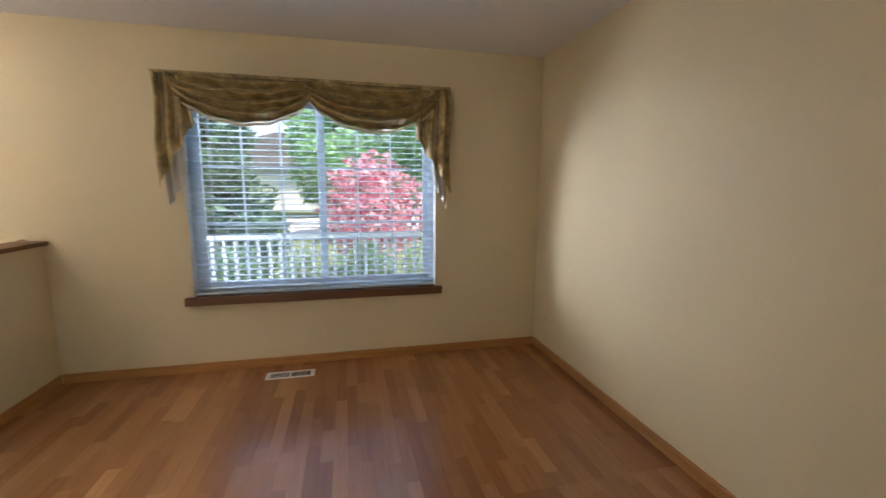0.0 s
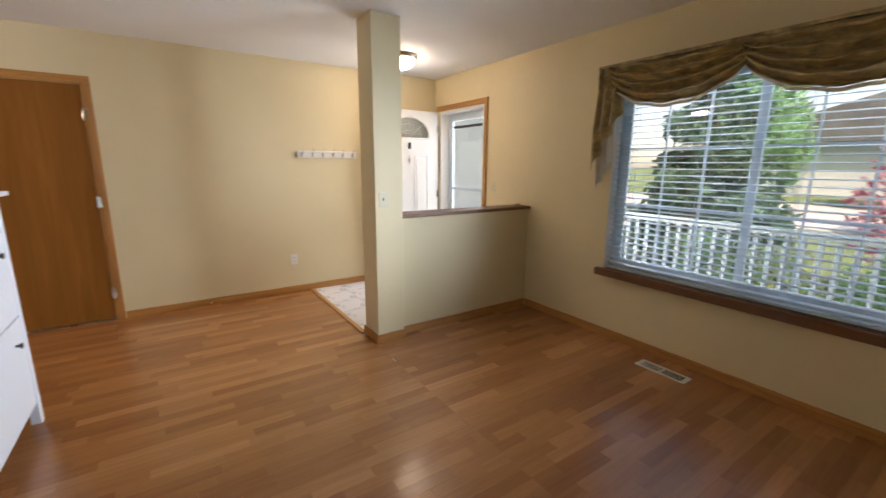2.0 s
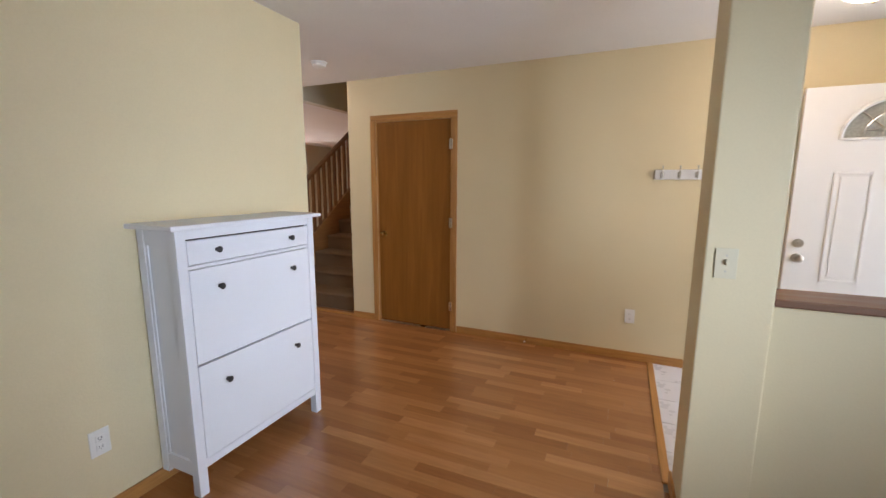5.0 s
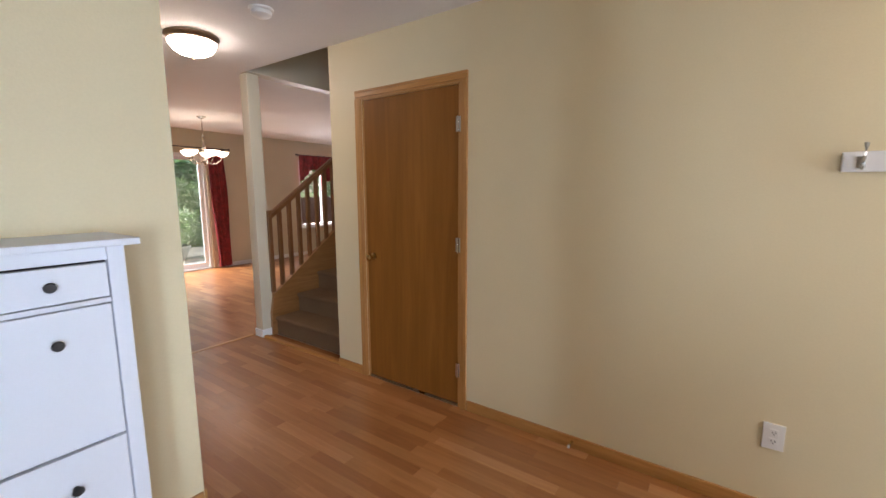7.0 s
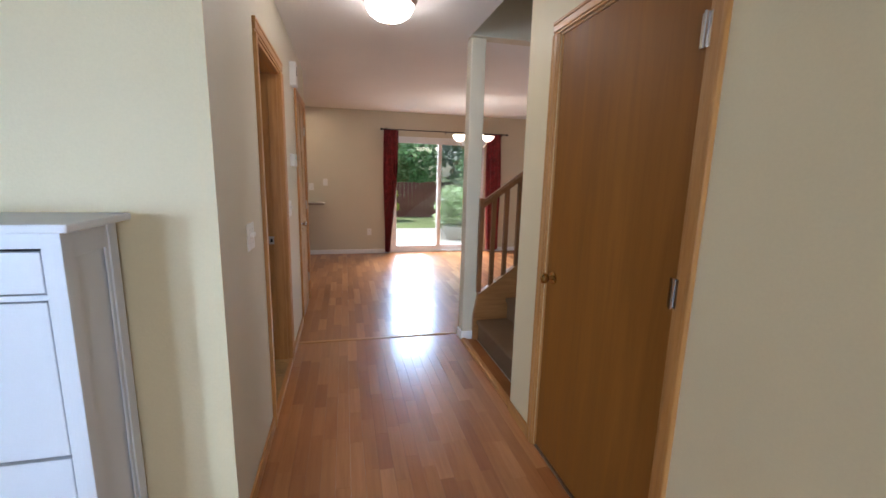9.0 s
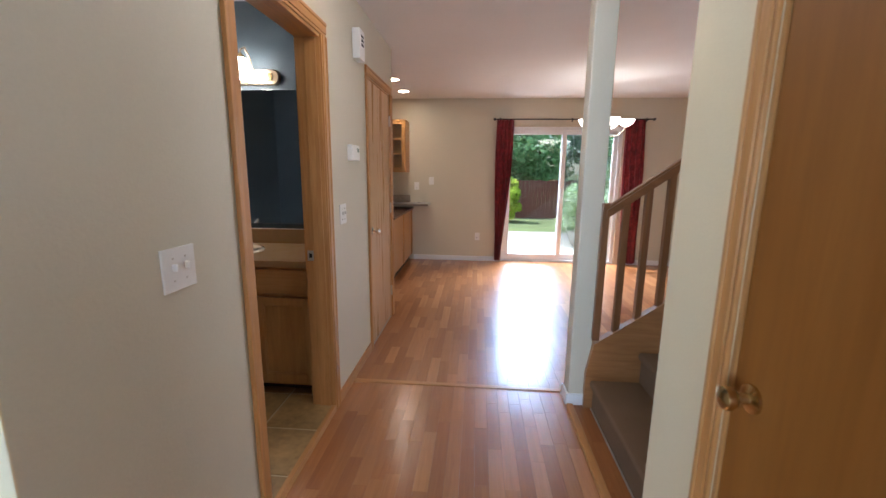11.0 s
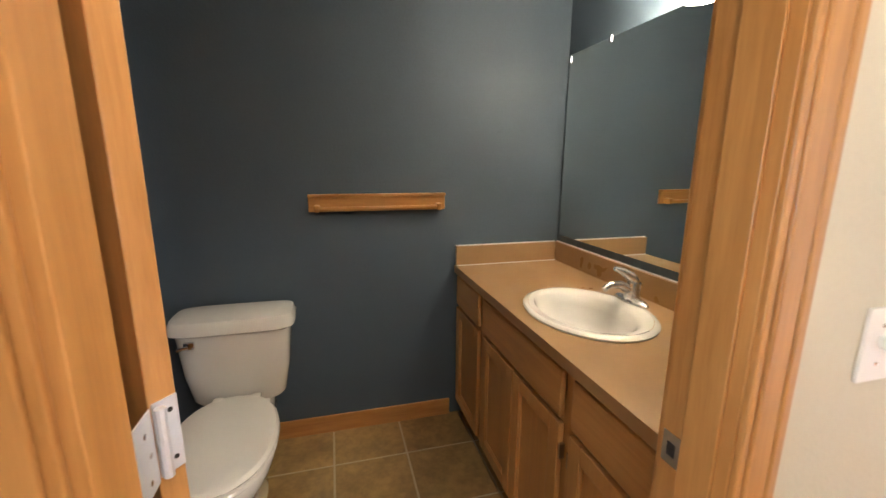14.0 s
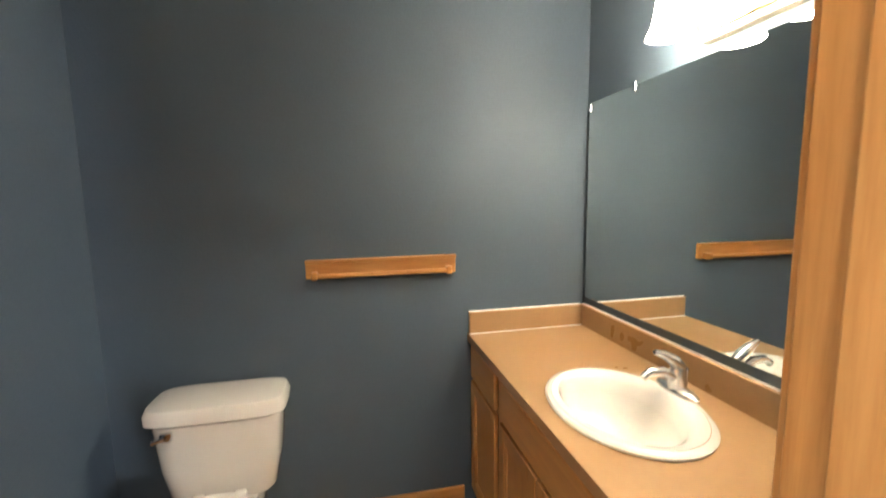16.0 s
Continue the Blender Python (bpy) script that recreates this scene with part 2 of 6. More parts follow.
TINT = glass_mat("door_glass", (0.92, 0.97, 0.95))
MIRROR, _t, _p = nodes_of("mirror_silver")
_p.inputs["Base Color"].default_value, _p.inputs["Metallic"].default_value, _p.inputs["Roughness"].default_value = (0.86, 0.9, 0.88, 1), 1.0, 0.005
DOME = glow("lit_dome_glass", (1.0, 0.88, 0.70), 20)
DOME_HALL = glow("lit_hall_dome_glass", (1.0, 0.92, 0.80), 20)
CHAND = glow("lit_chandelier_glass", (1.0, 0.88, 0.72), 3.2)
VANITY_GLOW = glow("lit_vanity_glass", (1.0, 0.86, 0.66), 20)
BULB = glow("lit_bulb", (1.0, 0.86, 0.66), 5)
CAN_GLOW = glow("lit_can", (1.0, 0.80, 0.55), 70)
LED = glow("green_display", (0.35, 0.9, 0.45), 0.03, (0.16, 0.20, 0.16))
FLOOR_OBJ = plank_mat("laminate_stave", False)
FLOOR_ISL = plank_mat("laminate_staves_joined", True)
LAWN = paint("lawn_grass", (0.15, 0.21, 0.075), 0.9, 30, 1.0, 0.02, 0.35, broad=0.6)
CONCRETE = paint("concrete", (0.50, 0.48, 0.45), 0.85, 50, 0.4, 0.003, 0.1)
# street surface made paler than asphalt, so the sun's glare is in its colour
GLARE_PAVING = paint("sun_glare_paving", (0.42, 0.40, 0.38), 0.9, 60, 0.4, 0.003, 0.12)
FENCE = paint("red_brown_fence_stain", (0.16, 0.055, 0.042), 0.75, 50, 0.4, 0.002, 0.22)
BARK = paint("bark", (0.10, 0.075, 0.055), 0.9, 40, 1.0, 0.01, 0.3)
LEAF = leafy("green_leaves", (0.10, 0.20, 0.09), (0.16, 0.30, 0.14), (0.26, 0.43, 0.25), 0.65)
CONIF = leafy("dark_conifer_leaves", (0.025, 0.065, 0.04), (0.05, 0.12, 0.075), (0.09, 0.18, 0.11), 0.3)
LIME = leafy("yellow_green_leaves", (0.20, 0.33, 0.03), (0.32, 0.45, 0.05), (0.45, 0.55, 0.1))
REDLEAF = leafy("red_maple_leaves", (0.22, 0.05, 0.09), (0.40, 0.14, 0.20), (0.66, 0.42, 0.46))
PALELEAF = leafy("pale_flowering_leaves", (0.12, 0.22, 0.07), (0.30, 0.42, 0.2), (0.75, 0.75, 0.65))
SIDING = paint("pale_siding", (0.56, 0.61, 0.64), 0.7, 60, 0.2, 0.002, 0.05)
ROOFING = paint("grey_shingles", (0.19, 0.185, 0.18), 0.9, 40, 0.6, 0.01, 0.25)


# ---- builders ----
def cuboid(bm, lo, hi, bevel=0.0, seg=2):
    """A box between two corners, with rounded edges where bevel is given."""
    lo, hi = Vector([min(a, b) for a, b in zip(lo, hi)]), Vector([max(a, b) for a, b in zip(lo, hi)])
    made = bmesh.ops.create_cube(bm, size=1.0, matrix=Matrix.Translation((lo + hi) / 2) @ Matrix.Diagonal((*(hi - lo), 1)))
    if bevel:
        edges = list({e for v in made["verts"] for e in v.link_edges})
        bmesh.ops.bevel(bm, geom=edges, offset=min(bevel, 0.45 * min(hi - lo)), segments=seg, affect="EDGES", profile=0.5)
    return bm


def boxes(*items, bevel=0.0):
    bm = bmesh.new()
    for lo, hi in items:
        cuboid(bm, lo, hi, bevel)
    return bm


def lathe(bm, profile, m=Matrix(), seg=24, sx=1.0, sy=1.0, close=False):
    """Turns (radius, height) pairs about z; m places it."""
    rings = []
    for r, z in profile:
        rings.append([bm.verts.new(m @ Vector((r * sx * math.cos(2 * math.pi * i / seg), r * sy * math.sin(2 * math.pi * i / seg), z))) for i in range(seg)])
    for a, b in zip(rings, rings[1:]):
        for i in range(seg):
            j = (i + 1) % seg
            bm.faces.new((a[i], a[j], b[j], b[i]))
    if profile[0][0] > 1e-4:
        bm.faces.new(rings[0][::-1])
    if profile[-1][0] > 1e-4:
        bm.faces.new(rings[-1])
    return bm


def tube(bm, pts, r, seg=10):
    """A round bar along points."""
    pts = [Vector(p) for p in pts]
    rings = []
    for i, p in enumerate(pts):
        d = (pts[min(i + 1, len(pts) - 1)] - pts[max(i - 1, 0)]).normalized()
        up = Vector((0, 0, 1)) if abs(d.z) < 0.9 else Vector((1, 0, 0))
        u = d.cross(up).normalized()
        w = d.cross(u)
        rr = r[i] if isinstance(r, (list, tuple)) else r
        rings.append([bm.verts.new(p + rr * (u * math.cos(2 * math.pi * k / seg) + w * math.sin(2 * math.pi * k / seg))) for k in range(seg)])
    for a, b in zip(rings, rings[1:]):
        for k in range(seg):
            bm.faces.new((a[k], a[(k + 1) % seg], b[(k + 1) % seg], b[k]))
    bm.faces.new(rings[0][::-1])
    bm.faces.new(rings[-1])
    return bm


def surface(bm, nu, nv, f, thick=0.0, off=(0, 1, 0)):
    """A sheet over u, v in 0..1, with a second face set off by its thickness."""
    def grid(d):
        return [[bm.verts.new(f(i / nu, j / nv) + d) for j in range(nv + 1)] for i in range(nu + 1)]

    def skin(g):
        for i in range(nu):
            for j in range(nv):
                bm.faces.new((g[i][j], g[i + 1][j], g[i + 1][j + 1], g[i][j + 1]))

    g = grid(Vector((0, 0, 0)))
    skin(g)
    if thick:
        h = grid(Vector(off) * thick)
        skin(h)
        border = [(i, 0) for i in range(nu)] + [(nu, j) for j in range(nv)] + [(i, nv) for i in range(nu, 0, -1)] + [(0, j) for j in range(nv, 0, -1)]
        for (a, b), (c, d) in zip(border, border[1:] + border[:1]):
            bm.faces.new((g[a][b], g[c][d], h[c][d], h[a][b]))
    return bm


def part(name, bm, material, parent=None, label="", smooth=False):
    """Links a bmesh as one mesh object, under a thing or part if one is given."""
    bmesh.ops.recalc_face_normals(bm, faces=bm.faces[:])
    me = bpy.data.meshes.new(name)
    bm.to_mesh(me)
    bm.free()
    me.materials.append(material)
    if smooth:
        me.polygons.foreach_set("use_smooth", [True] * len(me.polygons))
        me.set_sharp_from_angle(angle=radians(40))
    ob = new(name, me)
    if parent is not None:
        ob.parent = parent
        if parent.parent is None:
            ob.matrix_parent_inverse = Matrix.Translation(-parent.location)
    if label:
        ob["label"] = label
    return ob


def thing(name, at, label, category, group="", kind=""):
    """The Empty at a thing's base, which its parts hang under."""
    e = new(name)
    e.location = at
    e.empty_display_size = 0.1
    return tagged(e, label, category, group, kind)


def solo(name, bm, material, label, category, group="", smooth=False, kind=""):
    return tagged(part(name, bm, material, smooth=smooth), label, category, group, kind)


def fixed(name, bm, material, label, category="structure"):
    return tagged(part(name, bm, material), label, category, kind="structure")


def wall_y(bm, y0, y1, x0, x1, z0, z1, holes=()):
    """A wall along x between y0 and y1, with holes (x0, x1, z0, z1) cut through."""
    cuts = sorted({x0, x1, *[h[0] for h in holes], *[h[1] for h in holes]})
    for a, b in zip(cuts, cuts[1:]):
        spans = sorted((h[2], h[3]) for h in holes if h[0] <= a and h[1] >= b)
        z = z0
        for lo, hi in spans:
            if lo > z:
                cuboid(bm, (a, y0, z), (b, y1, lo))
            z = hi
        if z < z1:
            cuboid(bm, (a, y0, z), (b, y1, z1))
    bmesh.ops.remove_doubles(bm, verts=bm.verts[:], dist=1e-5)
    return bm


def wall_x(bm, x0, x1, y0, y1, z0, z1, holes=()):
    wall_y(bm, x0, x1, y0, y1, z0, z1, holes)
    for v in bm.verts:
        v.co.x, v.co.y = v.co.y, v.co.x
    return bm


# ---- the large structure ----
CZ = 2.45          # ceiling height
YW = 3.96          # front wall, inner face
XR = 5.31          # far side wall of the living room
XH = 1.363         # hall side of the bathroom wall
YF = -5.79         # rear wall with the terrace door
XBW, YBW, YB1 = 2.938, -2.187, -0.14  # bathroom: end wall, mirror wall, side wall
BF = 0.035         # bathroom floor, on its underlay
YC = 0.02          # wall behind the cabinet, inner face
YS = -0.63         # end of the closet wall at the stairs
YP = -1.74         # line of the balustrade

WIN = (2.585, 4.405, 0.578, 2.06)
ENT = (0.105, 0.985, 0.0, 2.06)
fixed("wall_front", wall_y(bmesh.new(), YW, YW + 0.15, -0.12, XR + 0.12, 0, CZ, (WIN, ENT)), CREAM, "cream painted front wall with a window and the entry door", "wall")
fixed("wall_side", wall_x(bmesh.new(), XR, XR + 0.12, -0.12, YW, 0, CZ), CREAM, "plain cream painted living room wall", "wall")
fixed("wall_cabinet", boxes(((XH, YC - 0.004, 0), (XR, YC, CZ)), ((XH + 0.115, -0.12, 0), (XR, YC - 0.004, CZ))), CREAM, "cream painted wall behind the white shoe cabinet", "wall")
DC = (-0.300, 0.518, 0.0, 2.042)
fixed("wall_closet", wall_x(bmesh.new(), -0.12, 0.0, YS, YW, 0, CZ, (DC,)), CREAM, "cream painted wall with the closet door and hook rail", "wall")
DB = (-1.538, -0.785, 0.0, 2.045)
DP = (-3.165, -2.43, 0.0, 2.045)
BJ = -0.745  # hinge side of the bathroom opening, behind the stop
fixed("wall_hall", wall_x(bmesh.new(), XH, XH + 0.115, -3.30, YC - 0.004, 0, CZ, ((DB[0] - 0.018, BJ, 0.0, 2.045), DP)), GREIGE, "greige hall wall with the bathroom and pantry doorways", "wall")
SL = (-1.55, 0.17, 0.0, 2.05)
W2 = (-4.75, -3.45, 0.62, 2.05)
fixed("wall_rear", wall_y(bmesh.new(), YF - 0.15, YF, -6.2, 4.6, 0, CZ, (SL, W2)), GREIGE, "greige rear wall with the sliding door and dining window", "wall")
fixed("wall_kitchen_return", wall_y(bmesh.new(), -3.30, -3.18, XH + 0.115, 4.6, 0, CZ), GREIGE, "greige kitchen wall", "wall")
fixed("wall_kitchen_end", wall_x(bmesh.new(), 4.6, 4.72, -5.94, -3.18, 0, CZ), GREIGE, "greige kitchen end wall", "wall")
fixed("wall_dining_end", wall_x(bmesh.new(), -6.32, -6.2, -5.94, -1.6, 0, CZ), GREIGE, "greige dining room end wall", "wall")
fixed("wall_dining_return", wall_y(bmesh.new(), -1.78, -1.70, -6.2, -3.6, 0, CZ), GREIGE, "greige dining room wall", "wall")
# bathroom
fixed("wall_bath_end", wall_x(bmesh.new(), XBW, XBW + 0.1, YBW - 0.1, YB1 + 0.02, 0, CZ), BLUE, "dark blue bathroom end wall", "wall")
fixed("wall_bath_mirror", wall_y(bmesh.new(), YBW - 0.1, YBW, XH + 0.119, XBW, 0, CZ), BLUE, "dark blue bathroom wall behind the mirror", "wall")
fixed("wall_bath_side", wall_y(bmesh.new(), YB1, YB1 + 0.016, XH + 0.119, XBW, 0, CZ), BLUE, "dark blue bathroom side wall", "wall")
fixed("wall_bath_door", wall_x(bmesh.new(), XH + 0.1155, XH + 0.119, YBW, YB1, 0, CZ, ((DB[0] - 0.020, BJ + 0.002, 0, 2.047),)), BLUE, "dark blue inner face of the bathroom door wall", "wall")
# stairwell
fixed("wall_stair_inner", wall_y(bmesh.new(), YS, YS + 0.12, -3.6, -0.12, 0, 5.0), CREAM, "cream stairwell wall", "wall")
fixed("wall_stair_upper", wall_y(bmesh.new(), -1.82, -1.70, -3.6, 0.0, CZ, 5.0), GREIGE, "upper stairwell wall above the balustrade", "wall")
fixed("wall_stair_front", wall_x(bmesh.new(), 0.0, 0.1, -1.82, YS + 0.12, CZ + 0.1, 5.0), GREIGE, "upper stairwell wall over the hall", "wall")
fixed("wall_stair_end", wall_x(bmesh.new(), -3.7, -3.6, -1.82, YS + 0.12, 0, 5.0), GREIGE, "stairwell end wall", "wall")
fixed("ceiling_stair", boxes(((-3.7, -1.82, 5.0), (0.1, YS + 0.12, 5.1))), CEIL, "white stairwell ceiling", "ceiling")

fixed("ceiling_living", boxes(((-0.12, -0.12, CZ), (XR + 0.12, YW + 0.15, CZ + 0.1))), CEIL, "white textured living room ceiling", "ceiling")
fixed("ceiling_hall", boxes(((0.0, -1.82, CZ), (XH + 0.115, -0.12, CZ + 0.1))), CEIL, "white textured hall ceiling", "ceiling")
fixed("ceiling_bath", boxes(((XH + 0.115, -3.18, CZ), (XBW + 0.1, -0.12, CZ + 0.1))), CEIL, "white bathroom ceiling", "ceiling")
fixed("ceiling_dining", boxes(((-6.32, -5.94, CZ), (XH + 0.115, -1.82, CZ + 0.1)), ((XH + 0.115, -5.94, CZ), (4.72, -3.18, CZ + 0.1))), CEIL, "white textured dining and kitchen ceiling", "ceiling")
fixed("floor_base", boxes(((-6.32, -5.94, -0.14), (XR + 0.12, YW + 0.15, -0.009))), CONCRETE, "concrete base under the floors", "floor")

# post and half wall between living room and entry
fixed("wall_post", boxes(((1.50, 2.295, 0), (1.752, 2.53, CZ)), bevel=0.006), CREAM, "cream painted square post beside the half wall", "post")
fixed("wall_half", boxes(((1.56, 2.53, 0), (1.70, YW, 0.990))), CREAM, "cream painted half wall by the entry", "wall")
fixed("trim_half_wall_ledge", boxes(((1.525, 2.531, 0.990), (1.735, YW - 0.001, 1.02)), bevel=0.006), SILL_Y, "dark stained wooden ledge on the half wall", "ledge")
# corner post of the stair
fixed("wall_stair_post", boxes(((-0.135, -1.86, 0), (-0.015, -1.745, CZ)), bevel=0.006), GREIGE, "greige painted post at the foot of the stairs", "post")


def casing(name, along, face, a, b, top, out, mat_up, mat_over, label, w=0.06, legs=(True, True)):
    """Moulded door casing round an opening from a to b: two legs and a head."""
    th = 0.018 * out
    t = thing(name, ((face, (a + b) / 2, 0) if along == "y" else ((a + b) / 2, face, 0)), label, "door casing", kind="structure")

    def slab(lo, hi, z0, z1, nm, mat, steps):
        bm = bmesh.new()
        for f0, f1, d in steps:
            if nm == "casing_head":
                c = ((face, lo, z0 + f0 * w), (face + th * d, hi, z0 + f1 * w))
            else:
                c = ((face, lo + f0 * (hi - lo), z0), (face + th * d, lo + f1 * (hi - lo), z1))
            if along == "x":
                c = tuple((p[1], p[0], p[2]) for p in c)
            cuboid(bm, *c, 0.003)
        part(nm, bm, mat, t)

    near = ((0, 0.2, 0.62), (0.2, 0.75, 0.85), (0.75, 1, 1.0))
    far = tuple((1 - q, 1 - p, d) for p, q, d in near)
    if legs[0]:
        slab(a - w, a, 0, top, "casing_leg", mat_up, far)
    if legs[1]:
        slab(b, b + w, 0, top, "casing_leg", mat_up, near)
    slab(a - w, b + w, top, top + w, "casing_head", mat_over, near)
    return t


def skirting(name, runs, material, h=0.07, label="oak baseboard along the wall"):
    """Baseboards: runs of (x0, y0, x1, y1) with a rounded top edge."""
    t = thing(name, (runs[0][0], runs[0][1], 0), label, "baseboard", kind="structure")
    for x0, y0, x1, y1 in runs:
        bm = cuboid(bmesh.new(), (x0, y0, 0.0), (x1, y1, h), 0.004)
        part("baseboard_run", bm, material[0] if abs(x1 - x0) > abs(y1 - y0) else material[1], t)
    return t


OAKB = (OAK_X, OAK_Y)
bw = 0.013
skirting("baseboard_front", [(1.714, YW - bw, XR - bw, YW), (1.06, YW - bw, 1.547, YW)], OAKB)
skirting("baseboard_side", [(XR - bw, YC, XR, YW - bw)], OAKB)
skirting("baseboard_cabinet_wall", [(XH + 0.006, YC, XR - bw, YC + bw)], OAKB)
skirting("baseboard_closet_wall", [(0.0, DC[1] + 0.061, bw, YW - bw), (0.0, YS, bw, DC[0] - 0.061)], OAKB)
skirting("baseboard_half_wall", [(1.70, 2.545, 1.713, YW - bw), (1.547, 2.53, 1.56, YW - bw)], OAKB)
skirting("baseboard_post", [(1.487, 2.282, 1.765, 2.295), (1.752, 2.295, 1.765, 2.545), (1.487, 2.295, 1.50, 2.543)], OAKB)
skirting("baseboard_hall", [(XH - bw, DB[1] + 0.071, XH, YC), (XH - bw, -2.369, XH, DB[0] - 0.071)], OAKB)
skirting("baseboard_bath", [(XBW - bw, -1.58, XBW, YB1 - bw), (XH + 0.119, YB1 - bw, XBW, YB1)], OAKB, 0.125)
skirting("baseboard_rear", [(0.21, YF, 1.55, YF + bw), (-6.2, YF, -1.62, YF + bw), (XH, -3.313, 1.5, -3.3)], (WHITE, WHITE), 0.075, "white baseboard along the rear wall")
skirting("baseboard_stair_post", [(-0.145, -1.757 + 0.012, -0.002, -1.733), (-0.015, -1.86, -0.002, -1.745)], (WHITE, WHITE), 0.075, "white baseboard round the stair post")

casing("trim_closet_door", "y", 0.0, DC[0], DC[1], 2.042, 1, OAK_Z, OAK_Y, "oak casing round the closet door", w=0.056)
casing("trim_bath_door", "y", XH, DB[0], DB[1], 2.045, -1, OAK_Z, OAK_Y, "oak casing round the bathroom doorway", w=0.068)
casing("trim_pantry_door", "y", XH, DP[0], DP[1], 2.045, -1, OAK_Z, OAK_Y, "oak casing round the pantry door")
casing("trim_bath_door_inner", "y", XH + 0.119, DB[0], BJ, 2.045, 1, OAK_Z, OAK_Y, "oak casing on the bathroom side", w=0.055)
casing("trim_entry_door", "x", YW, ENT[0], ENT[1], 2.06, -1, OAK_Z, OAK_X, "oak casing round the front doorway", legs=(False, True))


def jamb_lining(name, x0, x1, a, b, top, label):
    """Lining boards of a doorway in a wall along y, with a stop bead."""
    t = thing(name, ((x0 + x1) / 2, (a + b) / 2, 0), label, "door jamb", kind="structure")
    s = x0 + 0.079
    part("jamb", boxes(((x0, a - 0.018, 0), (x1, a + 0.003, top)), ((x0 + 0.02, a + 0.003, 0), (s, a + 0.009, top - 0.015)), bevel=0.002), OAK_Z, t)
    part("jamb", boxes(((x0, b - 0.015, 0), (x1, b, top)), ((x0 + 0.001, b - 0.054, 0), (s, b - 0.015, top - 0.015)), bevel=0.002), OAK_Z, t)
    part("head_jamb", boxes(((x0, a + 0.003, top - 0.015), (x1, b - 0.015, top)), bevel=0.002), OAK_Y, t)
    return t


jamb_lining("trim_bath_jamb", XH - 0.002, XH + 0.121, DB[0], BJ, 2.045, "oak lining of the open bathroom doorway")

# ---- stairs ----
stairs = thing("stairs", (-1.2, -1.2, 0), "carpeted stairs with oak stringer rising from the hall", "stairs", kind="structure")
RISE, RUN, X0 = 0.186, 0.258, -0.15
for i in range(13):
    bm = boxes(((X0 - RUN * (i + 1) - 0.02, YP + 0.03, max(0.0, RISE * i - 0.05)), (X0 - RUN * i, YS - 0.002, RISE * (i + 1) - 0.03)))
    cuboid(bm, (X0 - RUN * (i + 1) - 0.02, YP + 0.03, RISE * (i + 1) - 0.045), (X0 - RUN * i + 0.025, YS - 0.002, RISE * (i + 1)), 0.018, 3)
    part("carpeted_step", bm, CARPET, stairs, smooth=True)
# closed stringer on the open side, with the wall below
bm = bmesh.new()
slope = RISE / RUN


def prism_xz(bm, pts, y0, y1):
    a = [bm.verts.new((x, y0, z)) for x, z in pts]
    b = [bm.verts.new((x, y1, z)) for x, z in pts]
    bm.faces.new(a)
    bm.faces.new(b[::-1])
    for i in range(len(pts)):
        j = (i + 1) % len(pts)
        bm.faces.new((a[i], b[i], b[j], a[j]))
    return bm


def string_top(x):
    return 0.40 + slope * (-0.13 - x)


prism_xz(bm, [(-0.102, 0.0), (-0.102, 0.22), (-0.135, string_top(-0.135)), (-3.4, string_top(-3.4)), (-3.4, string_top(-3.4) - 0.34), (-0.34, 0.0)], YP - 0.02, YP + 0.028)
part("stringer", bm, wood("stringer_oak", (0.25, 0.11, 0.035), (0.40, 0.19, 0.07), "X"), stairs, "oak stringer")
bm = bmesh.new()
prism_xz(bm, [(-0.345, 0.0), (-3.4, string_top(-3.4) - 0.345), (-3.4, 0.0)], YP - 0.01, YP + 0.02)
part("side_panel", bm, GREIGE, stairs, "greige wall below the stringer")
part("base_trim", boxes(((-0.04, YP + 0.03, 0.0), (-0.0, YS, 0.028)), bevel=0.006), OAK_Y, stairs, "oak strip at the foot")

railing = thing("stair_railing", (-0.7, YP, 0.3), "dark oak balustrade on the open side of the stairs", "railing")
RAILW = wood("rail_oak", (0.14, 0.060, 0.022), (0.25, 0.115, 0.045), "Z", 0.35)
RAILX = wood("handrail_oak", (0.14, 0.060, 0.022), (0.25, 0.115, 0.045), "X", 0.35)


def rail_z(x):
    return 1.20 + slope * (-0.15 - x)


bm = bmesh.new()
prism_xz(bm, [(-0.135, rail_z(-0.135) - 0.065), (-0.135, rail_z(-0.135)), (-2.0, rail_z(-2.0)), (-2.0, rail_z(-2.0) - 0.065)], YP - 0.03, YP + 0.03)
bmesh.ops.bevel(bm, geom=bm.edges[:], offset=0.012, segments=2, affect="EDGES")
part("handrail", bm, RAILX, railing)
part("newel", boxes(((-0.165, YP - 0.022, string_top(-0.165)), (-0.125, YP + 0.022, rail_z(-0.14) + 0.03)), bevel=0.004), RAILW, railing)
for i in range(16):
    x = -0.255 - 0.113 * i
    bm = bmesh.new()
    prism_xz(bm, [(x - 0.017, string_top(x - 0.017)), (x + 0.017, string_top(x + 0.017)), (x + 0.017, rail_z(x + 0.017) - 0.06), (x - 0.017, rail_z(x - 0.017) - 0.06)], YP - 0.017, YP + 0.017)
    part("baluster", bm, RAILW, railing)


# ---- living room and entry: the things ----
def door_knob(parent, x, y, z, out, mat, label):
    """A round knob with its rose on a wall along y; out: +1 or -1 along x."""
    m = Matrix.Translation((x, y, z)) @ pose(0, 0, 0, 0, 90 * out, 0)
    bm = lathe(bmesh.new(), [(0.030, 0.0), (0.030, 0.006), (0.012, 0.010), (0.010, 0.030), (0.020, 0.036), (0.026, 0.048), (0.024, 0.058), (0.012, 0.064), (0.0001, 0.065)], m, 20)
    part("knob", bm, mat, parent, label, smooth=True)


